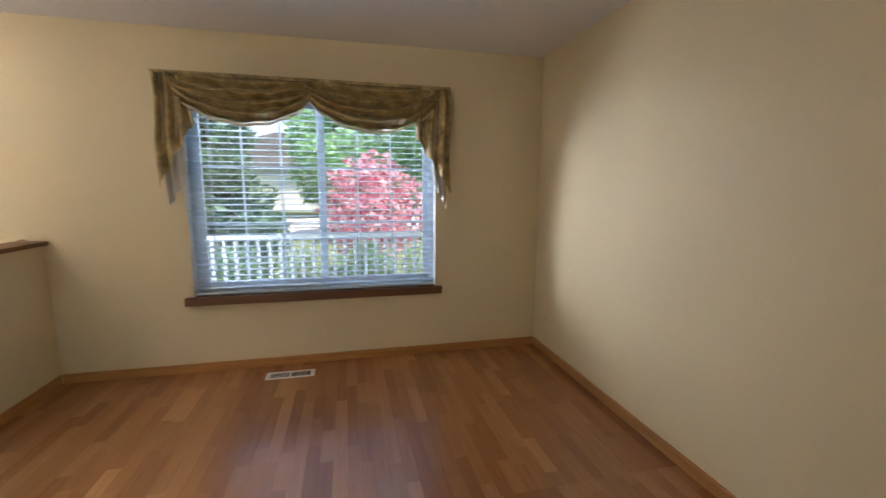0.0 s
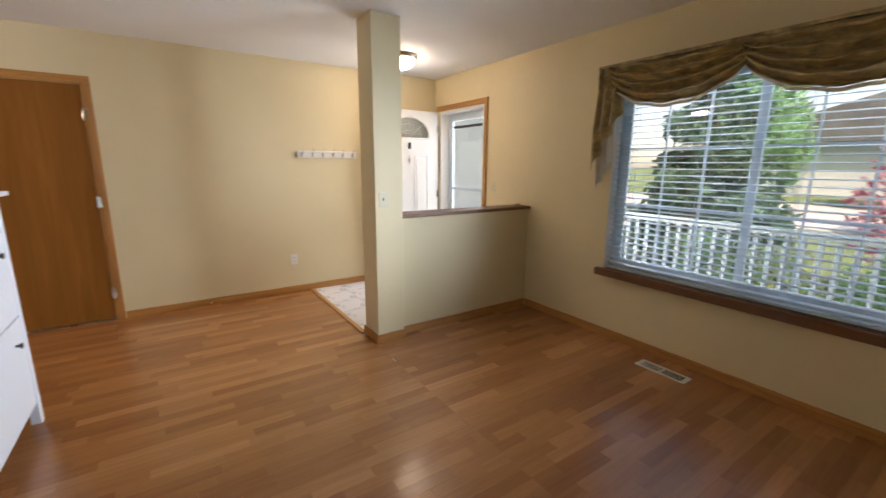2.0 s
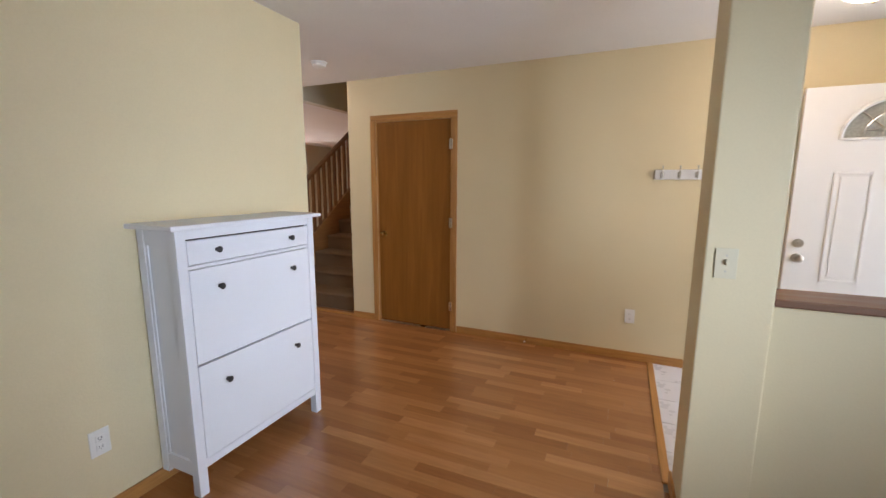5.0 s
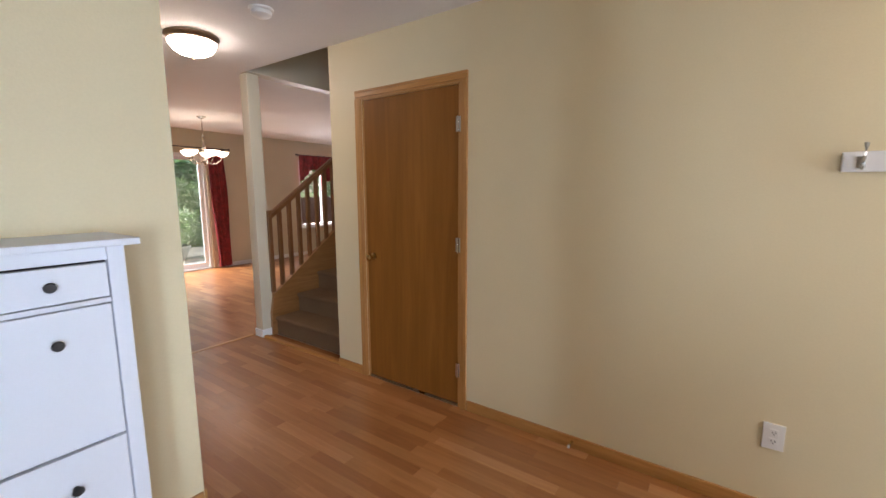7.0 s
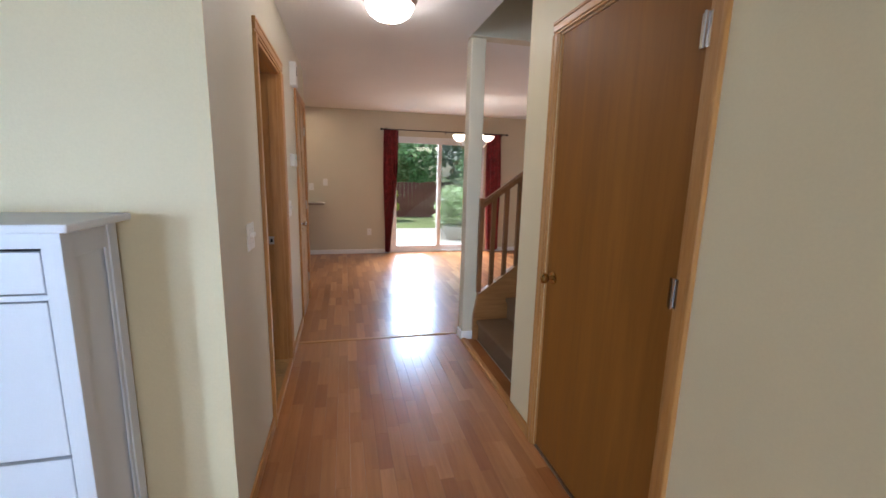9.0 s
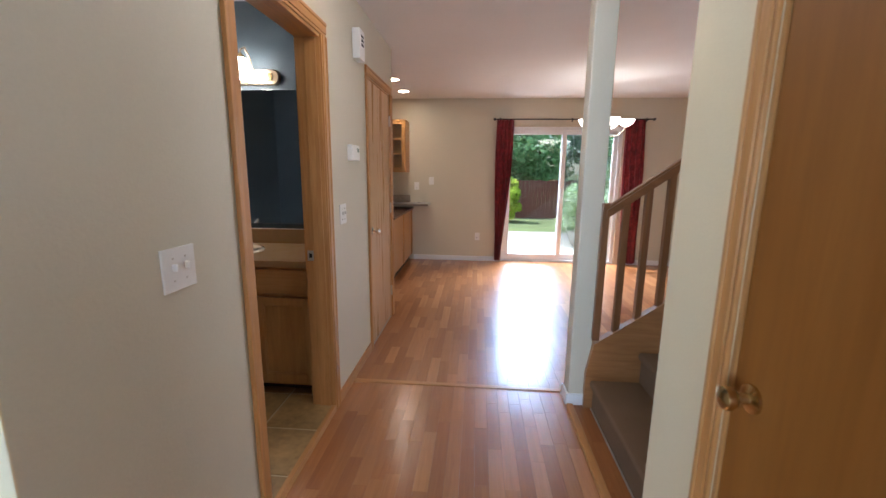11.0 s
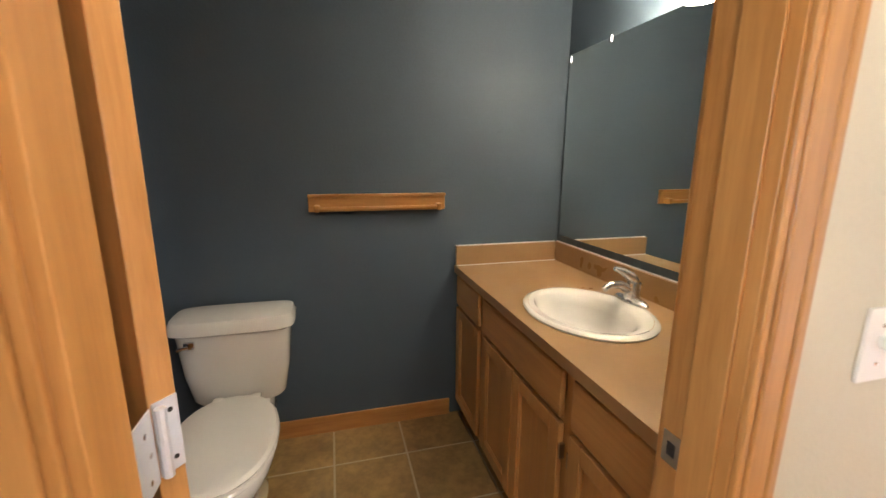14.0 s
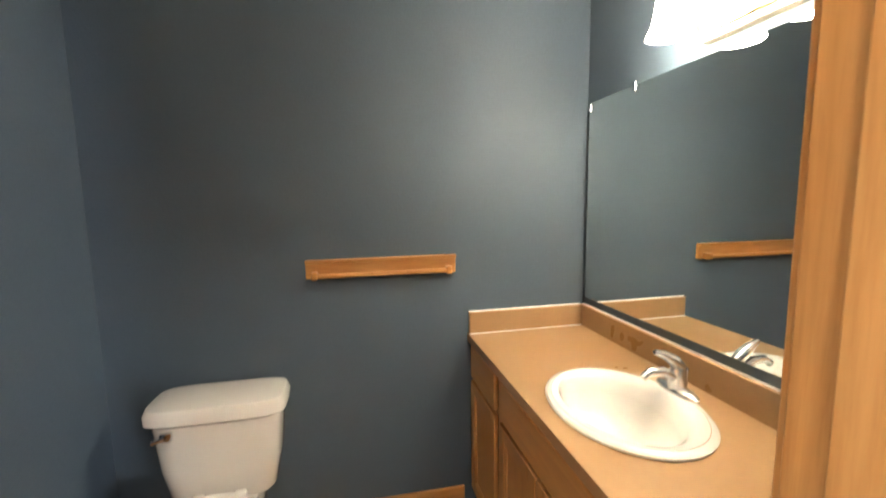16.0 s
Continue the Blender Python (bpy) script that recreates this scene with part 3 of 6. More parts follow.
def hinge(parent, x, y, z, out, mat):
    bm = boxes(((x, y - 0.017, z - 0.045), (x + 0.003 * out, y + 0.017, z + 0.045)), bevel=0.001)
    tube(bm, [(x + 0.006 * out, y, z - 0.047), (x + 0.006 * out, y, z + 0.047)], 0.006)
    part("hinge", bm, mat, parent, "satin metal hinge")


# window with its sashes, grids and sill
win = thing("window_1", (3.5, YW + 0.1, 0.6), "white vinyl sliding window with muntin grids in a cream wall", "window", kind="structure")
wx0, wx1, wz0, wz1 = WIN
y0, y1 = YW + 0.085, YW + 0.135
part("window_frame", boxes(((wx0, y0, wz0), (wx0 + 0.045, y1, wz1)), ((wx1 - 0.045, y0, wz0), (wx1, y1, wz1)), ((wx0, y0, wz0), (wx1, y1, wz0 + 0.05)), ((wx0, y0, wz1 - 0.045), (wx1, y1, wz1))), VINYL_SKYLIT, win)
xm = 3.515
for a, b, dy in ((wx0 + 0.045, xm + 0.03, 0.0), (xm - 0.03, wx1 - 0.045, 0.022)):
    s = part("sash", boxes(((a, y0 + dy, wz0 + 0.05), (a + 0.045, y0 + dy + 0.02, wz1 - 0.045)), ((b - 0.045, y0 + dy, wz0 + 0.05), (b, y0 + dy + 0.02, wz1 - 0.045)),
                           ((a + 0.045, y0 + dy, wz0 + 0.05), (b - 0.045, y0 + dy + 0.02, wz0 + 0.09)), ((a + 0.045, y0 + dy, wz1 - 0.085), (b - 0.045, y0 + dy + 0.02, wz1 - 0.045))), VINYL_SKYLIT, win)
    pane = part("pane", boxes(((a + 0.04, y0 + dy + 0.008, wz0 + 0.085), (b - 0.04, y0 + dy + 0.012, wz1 - 0.08))), GLASS, s)
    pane.visible_shadow = False
    w = b - a - 0.09
    for k in (1, 2):
        x = a + 0.045 + w * k / 3
        part("muntin", boxes(((x - 0.006, y0 + dy + 0.005, wz0 + 0.09), (x + 0.006, y0 + dy + 0.0155, wz1 - 0.085))), VINYL_SKYLIT, s)
        z = wz0 + 0.09 + (wz1 - wz0 - 0.175) * k / 3
        part("muntin", boxes(((a + 0.045, y0 + dy + 0.0045, z - 0.006), (b - 0.045, y0 + dy + 0.016, z + 0.006))), VINYL_SKYLIT, s)
part("window_sill", boxes(((wx0 + 0.001, YW, wz0 - 0.03), (wx1 - 0.001, YW + 0.085, wz0 + 0.004)), ((wx0 - 0.05, YW - 0.05, wz0 - 0.055), (wx1 + 0.045, YW, wz0 + 0.004)), bevel=0.004), SILL_X, win, "dark stained wooden sill")
fixed("trim_window_reveal", boxes(((wx0 - 0.001, YW + 0.002, wz0), (wx0 + 0.003, y0, wz1)), ((wx1 - 0.003, YW + 0.002, wz0), (wx1 + 0.001, y0, wz1)), ((wx0, YW + 0.002, wz1 - 0.003), (wx1, y0, wz1 + 0.001))), WHITE, "white window reveal", "trim")

blind = thing("window_blind", (3.5, YW + 0.045, wz0), "white slatted blind lowered over the window, blue daylight in its colour", "blind")
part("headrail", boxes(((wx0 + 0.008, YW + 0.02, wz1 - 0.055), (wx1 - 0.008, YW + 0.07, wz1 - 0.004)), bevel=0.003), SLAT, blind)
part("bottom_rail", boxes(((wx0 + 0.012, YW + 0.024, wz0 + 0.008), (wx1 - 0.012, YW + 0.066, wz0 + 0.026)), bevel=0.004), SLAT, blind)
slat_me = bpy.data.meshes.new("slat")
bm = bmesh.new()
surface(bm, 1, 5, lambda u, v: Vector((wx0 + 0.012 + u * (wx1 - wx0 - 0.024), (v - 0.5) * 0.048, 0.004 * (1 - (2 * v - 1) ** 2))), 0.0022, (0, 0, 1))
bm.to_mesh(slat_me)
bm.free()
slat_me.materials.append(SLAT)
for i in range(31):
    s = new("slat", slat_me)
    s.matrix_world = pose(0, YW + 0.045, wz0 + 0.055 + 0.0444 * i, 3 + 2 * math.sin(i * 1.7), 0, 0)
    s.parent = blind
    s.matrix_parent_inverse = Matrix.Translation(-blind.location)
for x in (wx0 + 0.16, wx0 + 0.64, wx0 + 1.18, wx1 - 0.16):
    part("ladder_cord", boxes(((x - 0.0015, YW + 0.018, wz0 + 0.02), (x + 0.0015, YW + 0.020, wz1 - 0.05)), ((x - 0.0015, YW + 0.070, wz0 + 0.02), (x + 0.0015, YW + 0.072, wz1 - 0.05))), SLAT, blind)

# swag valance: board, two swags, two cascading tails
val = thing("window_valance", (3.48, YW - 0.02, 2.1), "brown damask swag valance with pleated tails and pale lining", "valance")
vx0, vx1, vz = 2.465, 4.50, 2.15


def swag_point(xa, xb, drop, out, u, v, edge=0.0):
    """A point of a swag; its folds hang in nested curves from both upper corners."""
    sag = (4 * u * (1 - u)) ** 0.62
    hang = 0.075 * v + drop * sag * (0.25 * v + 0.75 * v ** 0.5)
    fold = math.sin((v ** 0.8) * 2 * math.pi * 4.2 + 0.8 * math.sin(u * 4 + drop * 9)) * (0.010 + 0.030 * sag)
    y = YW - 0.085 - out * math.sin(math.pi * min(1, v * 0.9)) * (0.3 + 0.7 * sag) - fold
    return Vector((xa + (xb - xa) * u + 0.008 * math.sin(v * 20 + u * 4), y + 0.012 * (edge > 0), vz - 0.012 - hang - edge + 0.005 * math.sin(u * 31 + v * 9)))


for xa, xb, drop, out in ((vx0 + 0.10, xm - 0.01, 0.235, 0.05), (xm - 0.09, vx1 - 0.09, 0.255, 0.055)):
    bm = surface(bmesh.new(), 46, 48, lambda u, v: swag_point(xa, xb, drop, out, u, v), 0.003)
    part("swag", bm, SWAG, val, smooth=True)
    bm = surface(bmesh.new(), 46, 3, lambda u, v: swag_point(xa, xb, drop, out, u, 1.0, 0.002 + 0.022 * v * (4 * u * (1 - u)) ** 0.5), 0.002)
    part("lining", bm, LINING, val, "pale lining edge", smooth=True)
part("mounting_board", boxes(((vx0, YW - 0.095, vz - 0.02), (vx1, YW - 0.001, vz))), SWAG, val)


def tail_sheet(xa, xb, short, long, side, grow=0.0):
    """A pleated tail, short on the window's side and long on the outer side."""
    def f(u, v):
        x = xa + (xb - xa) * u
        zig = 0.05 * abs(((u * 3.0) % 1.0) - 0.5)
        length = long + (short - long) * (u if side < 0 else 1 - u) + zig
        pleat = math.sin(u * 2 * math.pi * 3.0) * 0.026
        spread = 1.0 + 0.14 * v
        xc = xa if side < 0 else xb
        return Vector((xc + (x - xc) * spread + 0.008 * math.sin(v * 7), YW - 0.085 - pleat - 0.02 * v + grow, vz - 0.01 - length * v))
    return surface(bmesh.new(), 36, 22, f, 0.003)


part("tail", tail_sheet(vx0, vx0 + 0.21, 0.30, 0.74, -1), SWAG, val, smooth=True)
part("tail", tail_sheet(vx1 - 0.24, vx1, 0.36, 0.77, 1), SWAG, val, smooth=True)
part("lining", tail_sheet(vx0 + 0.03, vx0 + 0.15, 0.66, 0.90, -1, 0.035), LINING, val, "pale lining", smooth=True)
part("lining", tail_sheet(vx1 - 0.12, vx1 - 0.03, 0.70, 0.90, 1, 0.035), LINING, val, "pale lining", smooth=True)

# floor register
vent = thing("floor_vent", (3.26, 3.76, 0), "white metal floor register with dark louvres", "vent")
part("grille_frame", boxes(((3.085, 3.705, 0), (3.43, 3.722, 0.005)), ((3.085, 3.803, 0), (3.43, 3.82, 0.005)), ((3.085, 3.722, 0), (3.115, 3.803, 0.005)), ((3.40, 3.722, 0), (3.43, 3.803, 0.005)), ((3.247, 3.722, 0), (3.262, 3.803, 0.005)), bevel=0.0015), WHITE, vent)
part("duct", boxes(((3.115, 3.722, 0.0003), (3.40, 3.803, 0.001))), DARK, vent)
for i in range(22):
    x = 3.121 + 0.0128 * i
    part("louvre", boxes(((x, 3.723, 0.0012), (x + 0.004, 3.802, 0.0042))), WHITE if i < 11 else NICKEL, vent)

# shoe cabinet
cab = thing("shoe_cabinet", (2.06, 0.16, 0), "white lacquered shoe cabinet with drawer and two tip-out fronts", "cabinet")
cx0, cx1, cy0, cy1 = 1.645, 2.475, 0.040, 0.30
part("body", boxes(((cx0 + 0.014, cy0, 0.12), (cx1 - 0.014, cy1 - 0.028, 1.243))), LACQ, cab)
for x in (cx0, cx1 - 0.045):
    for y, z in ((cy0, 0.072), (cy1 - 0.045, 0.0)):
        part("leg" if z == 0 else "back_stile", boxes(((x, y, z), (x + 0.045, y + 0.045, 1.243)), bevel=0.002), LACQ, cab)
for x in (cx0 + 0.004, cx1 - 0.010):
    part("side_bead", boxes(((x, cy0 + 0.045, 0.17), (x + 0.006, cy0 + 0.062, 1.17)), ((x, cy1 - 0.062, 0.17), (x + 0.006, cy1 - 0.045, 1.17)), bevel=0.002), LACQ, cab)
for x in (cx0 + 0.003, cx1 - 0.015):
    for z0, z1 in ((0.10, 0.17), (1.17, 1.243)):
        part("side_rail", boxes(((x, cy0 + 0.045, z0), (x + 0.012, cy1 - 0.045, z1)), bevel=0.001), LACQ, cab)
for z0, z1 in ((0.125, 0.166), (1.20, 1.243), (1.066, 1.081)):
    part("rail", boxes(((cx0 + 0.045, cy1 - 0.03, z0), (cx1 - 0.045, cy1 - 0.006, z1)), bevel=0.001), LACQ, cab)
part("gap_shadow", boxes(((cx0 + 0.04, cy1 - 0.029, 0.166), (cx1 - 0.04, cy1 - 0.026, 1.2))), DARK, cab, "dark gaps behind the fronts")
part("cabinet_top", boxes(((cx0 - 0.035, cy0 - 0.020, 1.243), (cx1 + 0.035, cy1 + 0.035, 1.265)), bevel=0.004), LACQ, cab)
for nm, z0, z1, kz in (("drawer", 1.086, 1.192, 1.14), ("tip_out_front", 0.630, 1.062, 0.968), ("tip_out_front", 0.171, 0.620, 0.508)):
    f = part(nm, boxes(((cx0 + 0.049, cy1 - 0.024, z0), (cx1 - 0.049, cy1 - 0.002, z1)), bevel=0.002), LACQ, cab)
    for kx in (1.833, 2.287):
        m = Matrix.Translation((kx, cy1 - 0.002, kz)) @ pose(0, 0, 0, -90, 0, 0)
        part("knob", lathe(bmesh.new(), [(0.009, 0), (0.006, 0.004), (0.006, 0.012), (0.0145, 0.018), (0.0155, 0.022), (0.012, 0.026), (0.0001, 0.027)], m, 18), BLACK, f, "black round knob", smooth=True)

# closet door
cd = thing("door_closet", (0, 0.12, 0), "closed flush oak veneer closet door with brass knob", "door", kind="structure")
part("door_slab", boxes(((-0.034, DC[0] + 0.016, 0.018), (-0.004, DC[1] - 0.016, 2.030)), bevel=0.002), DOOR, cd)
part("door_jamb", boxes(((-0.11, DC[0] + 0.0005, 0), (-0.001, DC[0] + 0.013, 2.032)), ((-0.11, DC[1] - 0.013, 0), (-0.001, DC[1] - 0.0005, 2.032)), ((-0.11, DC[0] + 0.0005, 2.033), (-0.001, DC[1] - 0.0005, 2.0445))), OAK_Z, cd)
part("threshold", boxes(((-0.115, DC[0] + 0.013, 0), (-0.002, DC[1] - 0.013, 0.011))), NICKEL, cd, "pale metal threshold")
door_knob(cd, -0.004, DC[0] + 0.076, 0.935, 1, BRASS, "antique brass knob")
for z in (0.26, 1.075, 1.80):
    hinge(cd, 0.0125, DC[1] - 0.004, z, 1, CHROME)
fixed("wall_closet_back", wall_x(bmesh.new(), -0.75, -0.70, -0.5, 1.2, 0, CZ), CREAM, "closet back wall", "wall")

# wall plates
def plate(name, axis, face, a, z, w, h, out, label, category, kind, shell=PLASTIC):
    """A wall plate centred at a along the wall, with its toggles or sockets."""
    t = thing(name, ((face, a, z) if axis == "x" else (a, face, z)), label, category)

    def bx(a0, a1, z0, z1, d0, d1, bev=0.0015):
        p = ((face + out * d0, a0, z0), (face + out * d1, a1, z1))
        if axis == "y":
            p = tuple((q[1], q[0], q[2]) for q in p)
        return cuboid(bmesh.new(), *p, bev)

    part("cover_plate", bx(a - w / 2, a + w / 2, z - h / 2, z + h / 2, 0.0, 0.006), shell, t)
    if kind == "outlet":
        for dz in (-0.02, 0.02):
            s = part("socket", bx(a - 0.016, a + 0.016, z + dz - 0.014, z + dz + 0.014, 0.005, 0.0085), shell, t)
            for da in (-0.006, 0.006):
                part("slot", bx(a + da - 0.0012, a + da + 0.0012, z + dz - 0.003, z + dz + 0.006, 0.0084, 0.0090, 0), DARK, s)
            part("slot", bx(a - 0.0022, a + 0.0022, z + dz - 0.010, z + dz - 0.006, 0.0084, 0.0090, 0), DARK, s)
    else:
        n = int(kind)
        for i in range(n):
            c = a + (i - (n - 1) / 2) * 0.046
            part("toggle", bx(c - 0.005, c + 0.005, z - 0.004, z + 0.016, 0.005, 0.019, 0.003), shell, t)
            for dz in (-0.03, 0.03):
                part("screw", bx(c - 0.003, c + 0.003, z + dz - 0.003, z + dz + 0.003, 0.0055, 0.0072), NICKEL, t)
    return t


plate("outlet", "x", 0.0, 2.102, 0.372, 0.075, 0.115, 1, "white duplex outlet low on the cream closet wall", "outlet", "outlet")
plate("outlet", "y", YC, 2.70, 0.35, 0.075, 0.115, 1, "white duplex outlet beside the shoe cabinet", "outlet", "outlet")
plate("light_switch", "x", 1.752, 2.365, 1.145, 0.072, 0.115, 1, "ivory single light switch on the square post", "light switch", "1", IVORY)
plate("light_switch", "y", YW, 1.16, 1.18, 0.072, 0.115, -1, "ivory single light switch beside the front door", "light switch", "1", IVORY)

# coat hook rail
rail = thing("coat_hook_rail", (0, 2.53, 1.51), "white wooden rail with satin metal coat hooks", "coat rack")
part("board", boxes(((0, 2.198, 1.474), (0.018, 2.868, 1.548)), bevel=0.005), WHITE, rail)
for i in range(6):
    y = 2.25 + 0.1135 * i
    bm = boxes(((0.018, y - 0.012, 1.488), (0.022, y + 0.012, 1.530)), bevel=0.002)
    tube(bm, [(0.022, y, 1.512), (0.040, y, 1.514), (0.058, y, 1.532), (0.064, y, 1.558), (0.060, y, 1.574)], [0.006, 0.006, 0.005, 0.005, 0.007], 8)
    tube(bm, [(0.022, y, 1.498), (0.034, y, 1.486), (0.045, y, 1.490), (0.048, y, 1.502)], [0.006, 0.005, 0.005, 0.006], 8)
    part("hook", bm, NICKEL, rail, "satin metal double hook", smooth=True)

# spring door stop on the baseboard
stop = thing("door_stop", (0.013, 1.262, 0.04), "small white-tipped spring door stop on the baseboard", "door stop")
bm = bmesh.new()
tube(bm, [(0.013 + 0.0004 * i, 1.262 + 0.005 * math.cos(i * 0.9), 0.042 + 0.005 * math.sin(i * 0.9)) for i in range(130)], 0.0014, 5)
part("spring", bm, BRASS, stop, smooth=True)
part("tip", lathe(bmesh.new(), [(0.007, 0), (0.008, 0.008), (0.006, 0.014), (0.0001, 0.015)], Matrix.Translation((0.064, 1.262, 0.042)) @ pose(0, 0, 0, 0, 90, 0), 12), PLASTIC, stop, "white rubber tip", smooth=True)

# small trinket on the ledge
trinket = thing("trinket", (1.63, 3.86, 1.02), "small dark bronze trinket lying on the half-wall ledge", "ornament")
part("body", lathe(bmesh.new(), [(0.030, 0), (0.034, 0.006), (0.026, 0.014), (0.012, 0.020), (0.0001, 0.024)], Matrix.Translation((1.64, 3.87, 1.02)), 14), BRONZE, trinket, smooth=True)
bm = bmesh.new()
tube(bm, [(1.665, 3.86, 1.027), (1.685, 3.82, 1.030), (1.70, 3.77, 1.027)], [0.010, 0.007, 0.009], 8)
part("arm", bm, BRONZE, trinket, smooth=True)
# nail left in the wall
solo("picture_nail", tube(bmesh.new(), [(XR, 3.72, 0.305), (XR - 0.012, 3.72, 0.307), (XR - 0.014, 3.72, 0.307)], [0.002, 0.002, 0.004], 8), BLACK, "small dark nail sticking out of the cream wall", "nail")

# front door, open against the closet wall
fd = thing("door_front", (0.09, 3.9, 0), "open white panelled front door with leaded fan light", "door", kind="structure")
fx0, fx1, fy0, fy1 = 0.062, 0.107, 3.028, 3.925
yc, zb, rw, rh = 3.517, 1.728, 0.275, 0.232
# slab cut round the fan light
bm = bmesh.new()
arc = [(yc + rw * math.cos(math.pi * i / 20), zb + rh * math.sin(math.pi * i / 20)) for i in range(21)]
for x in (fx0, fx1):
    lower = [bm.verts.new((x, y, z)) for y, z in ((fy0, 0.015), (fy1, 0.015), (fy1, zb), (fy0, zb))]
    bm.faces.new(lower)
    ring = [bm.verts.new((x, y, z)) for y, z in arc]
    top = [bm.verts.new((x, fy1 + (fy0 - fy1) * i / 20, 2.05)) for i in range(21)]
    for i in range(20):
        bm.faces.new((ring[i], ring[i + 1], top[i + 1], top[i]))
    r0, r1 = bm.verts.new((x, fy1, zb)), bm.verts.new((x, fy0, zb))
    bm.faces.new((r0, ring[0], top[0]))
    bm.faces.new((r1, top[20], ring[20]))
for y in (fy0, fy1):
    bm.faces.new([bm.verts.new((x, y, z)) for x, z in ((fx0, 0.015), (fx1, 0.015), (fx1, 2.05), (fx0, 2.05))])
bm.faces.new([bm.verts.new((x, y, 2.05)) for x, y in ((fx0, fy0), (fx1, fy0), (fx1, fy1), (fx0, fy1))])
bmesh.ops.remove_doubles(bm, verts=bm.verts[:], dist=1e-5)
part("door_slab", bm, WHITE, fd)
fan = part("fan_light", boxes(((fx0 + 0.018, yc - rw, zb), (fx0 + 0.024, yc + rw, zb + rh * 0.999))), paint("leaded_glass", (0.36, 0.37, 0.34), 0.12, 60, 0.3, 0.002, 0.25), fd, "grey leaded glass fan light")
bm = bmesh.new()
rim = [(fx1 + 0.003, yc + (rw + 0.012) * math.cos(math.pi * i / 24), zb + (rh + 0.012) * math.sin(math.pi * i / 24)) for i in range(25)]
tube(bm, [(fx1 + 0.003, yc - rw - 0.012, zb - 0.006)] + rim[::-1] + [(fx1 + 0.003, yc + rw + 0.012, zb - 0.006)], 0.011, 8)
tube(bm, [(fx1 + 0.003, yc - rw, zb - 0.006), (fx1 + 0.003, yc + rw, zb - 0.006)], 0.010, 8)
part("fan_rim", bm, WHITE, fd, smooth=True)
bm = bmesh.new()
for s in (0.62, 0.30):
    tube(bm, [(fx0 + 0.028, yc + rw * s * math.cos(math.pi * i / 16), zb + 0.02 + rh * s * math.sin(math.pi * i / 16)) for i in range(17)], 0.004, 6)
for k in (0.25, 0.5, 0.75):
    tube(bm, [(fx0 + 0.028, yc + 0.03 * math.cos(math.pi * k), zb + 0.01), (fx0 + 0.028, yc + rw * 0.98 * math.cos(math.pi * k), zb + rh * 0.98 * math.sin(math.pi * k))], 0.004, 6)
tube(bm, [(fx0 + 0.028, yc - rw * 0.62, zb + 0.05), (fx0 + 0.028, yc + rw * 0.62, zb + 0.05)], 0.004, 6)
part("came", bm, NICKEL, fan, "pale metal cames", smooth=True)


def raised_panel(y0, y1, z0, z1):
    bm = boxes(((fx1, y0, z0), (fx1 + 0.005, y0 + 0.016, z1)), ((fx1, y1 - 0.016, z0), (fx1 + 0.005, y1, z1)), ((fx1, y0 + 0.016, z0), (fx1 + 0.005, y1 - 0.016, z0 + 0.016)), ((fx1, y0 + 0.016, z1 - 0.016), (fx1 + 0.005, y1 - 0.016, z1)), bevel=0.003)
    cuboid(bm, (fx1, y0 + 0.035, z0 + 0.035), (fx1 + 0.004, y1 - 0.035, z1 - 0.035), 0.003)
    part("panel_moulding", bm, WHITE, fd)


for ya, yb in ((3.225, 3.425), (3.58, 3.78)):
    raised_panel(ya, yb, 0.80, 1.52)
    raised_panel(ya, yb, 0.22, 0.64)
door_knob(fd, fx1, 3.09, 0.95, 1, NICKEL, "satin nickel knob")
part("deadbolt", lathe(bmesh.new(), [(0.030, 0), (0.028, 0.012), (0.012, 0.014), (0.011, 0.024), (0.0001, 0.025)], Matrix.Translation((fx1, 3.09, 1.05)) @ pose(0, 0, 0, 0, 90, 0), 18), NICKEL, fd, "satin nickel deadbolt", smooth=True)
for z in (0.25, 1.05, 1.85):
    hinge(fd, fx1, fy1 - 0.002, z, 1, NICKEL)
charm = thing("door_charm", (fx1 + 0.01, 3.515, 1.63), "dark metal palm-shaped charm hung on the white front door", "ornament")
bm = boxes(((fx1 + 0.001, 3.495, 1.595), (fx1 + 0.010, 3.535, 1.645)), bevel=0.006)
for dy in (-0.015, -0.005, 0.005, 0.015):
    tube(bm, [(fx1 + 0.006, 3.515 + dy, 1.64), (fx1 + 0.006, 3.515 + dy * 0.9, 1.672)], 0.0048, 6)
part("palm", bm, BLACK, charm, smooth=True)
cross = thing("door_cross", (fx1 + 0.01, 3.512, 1.46), "pale metal cross-shaped charm hung on the white front door", "ornament")
bm = bmesh.new()
for dy, dz in ((0, 0.062), (0, -0.062), (0.036, 0), (-0.036, 0)):
    tube(bm, [(fx1 + 0.006, 3.512, 1.468), (fx1 + 0.006, 3.512 + dy * 0.5, 1.468 + dz * 0.5), (fx1 + 0.006, 3.512 + dy, 1.468 + dz)], [0.012, 0.006, 0.001], 6)
part("star", bm, NICKEL, cross, smooth=True)

# outer jamb and closed storm door
fj = thing("trim_entry_jamb", (0.55, YW + 0.08, 0), "white jamb of the front doorway", "door jamb", kind="structure")
ex0, ex1 = ENT[0], ENT[1]
part("jamb", boxes(((ex0 - 0.001, YW + 0.001, 0), (ex0 + 0.03, YW + 0.16, 2.06))), WHITE, fj)
part("jamb", boxes(((ex1 - 0.03, YW + 0.001, 0), (ex1 + 0.001, YW + 0.16, 2.06))), WHITE, fj)
part("head_jamb", boxes(((ex0 + 0.03, YW + 0.001, 2.03), (ex1 - 0.03, YW + 0.16, 2.061))), WHITE, fj)
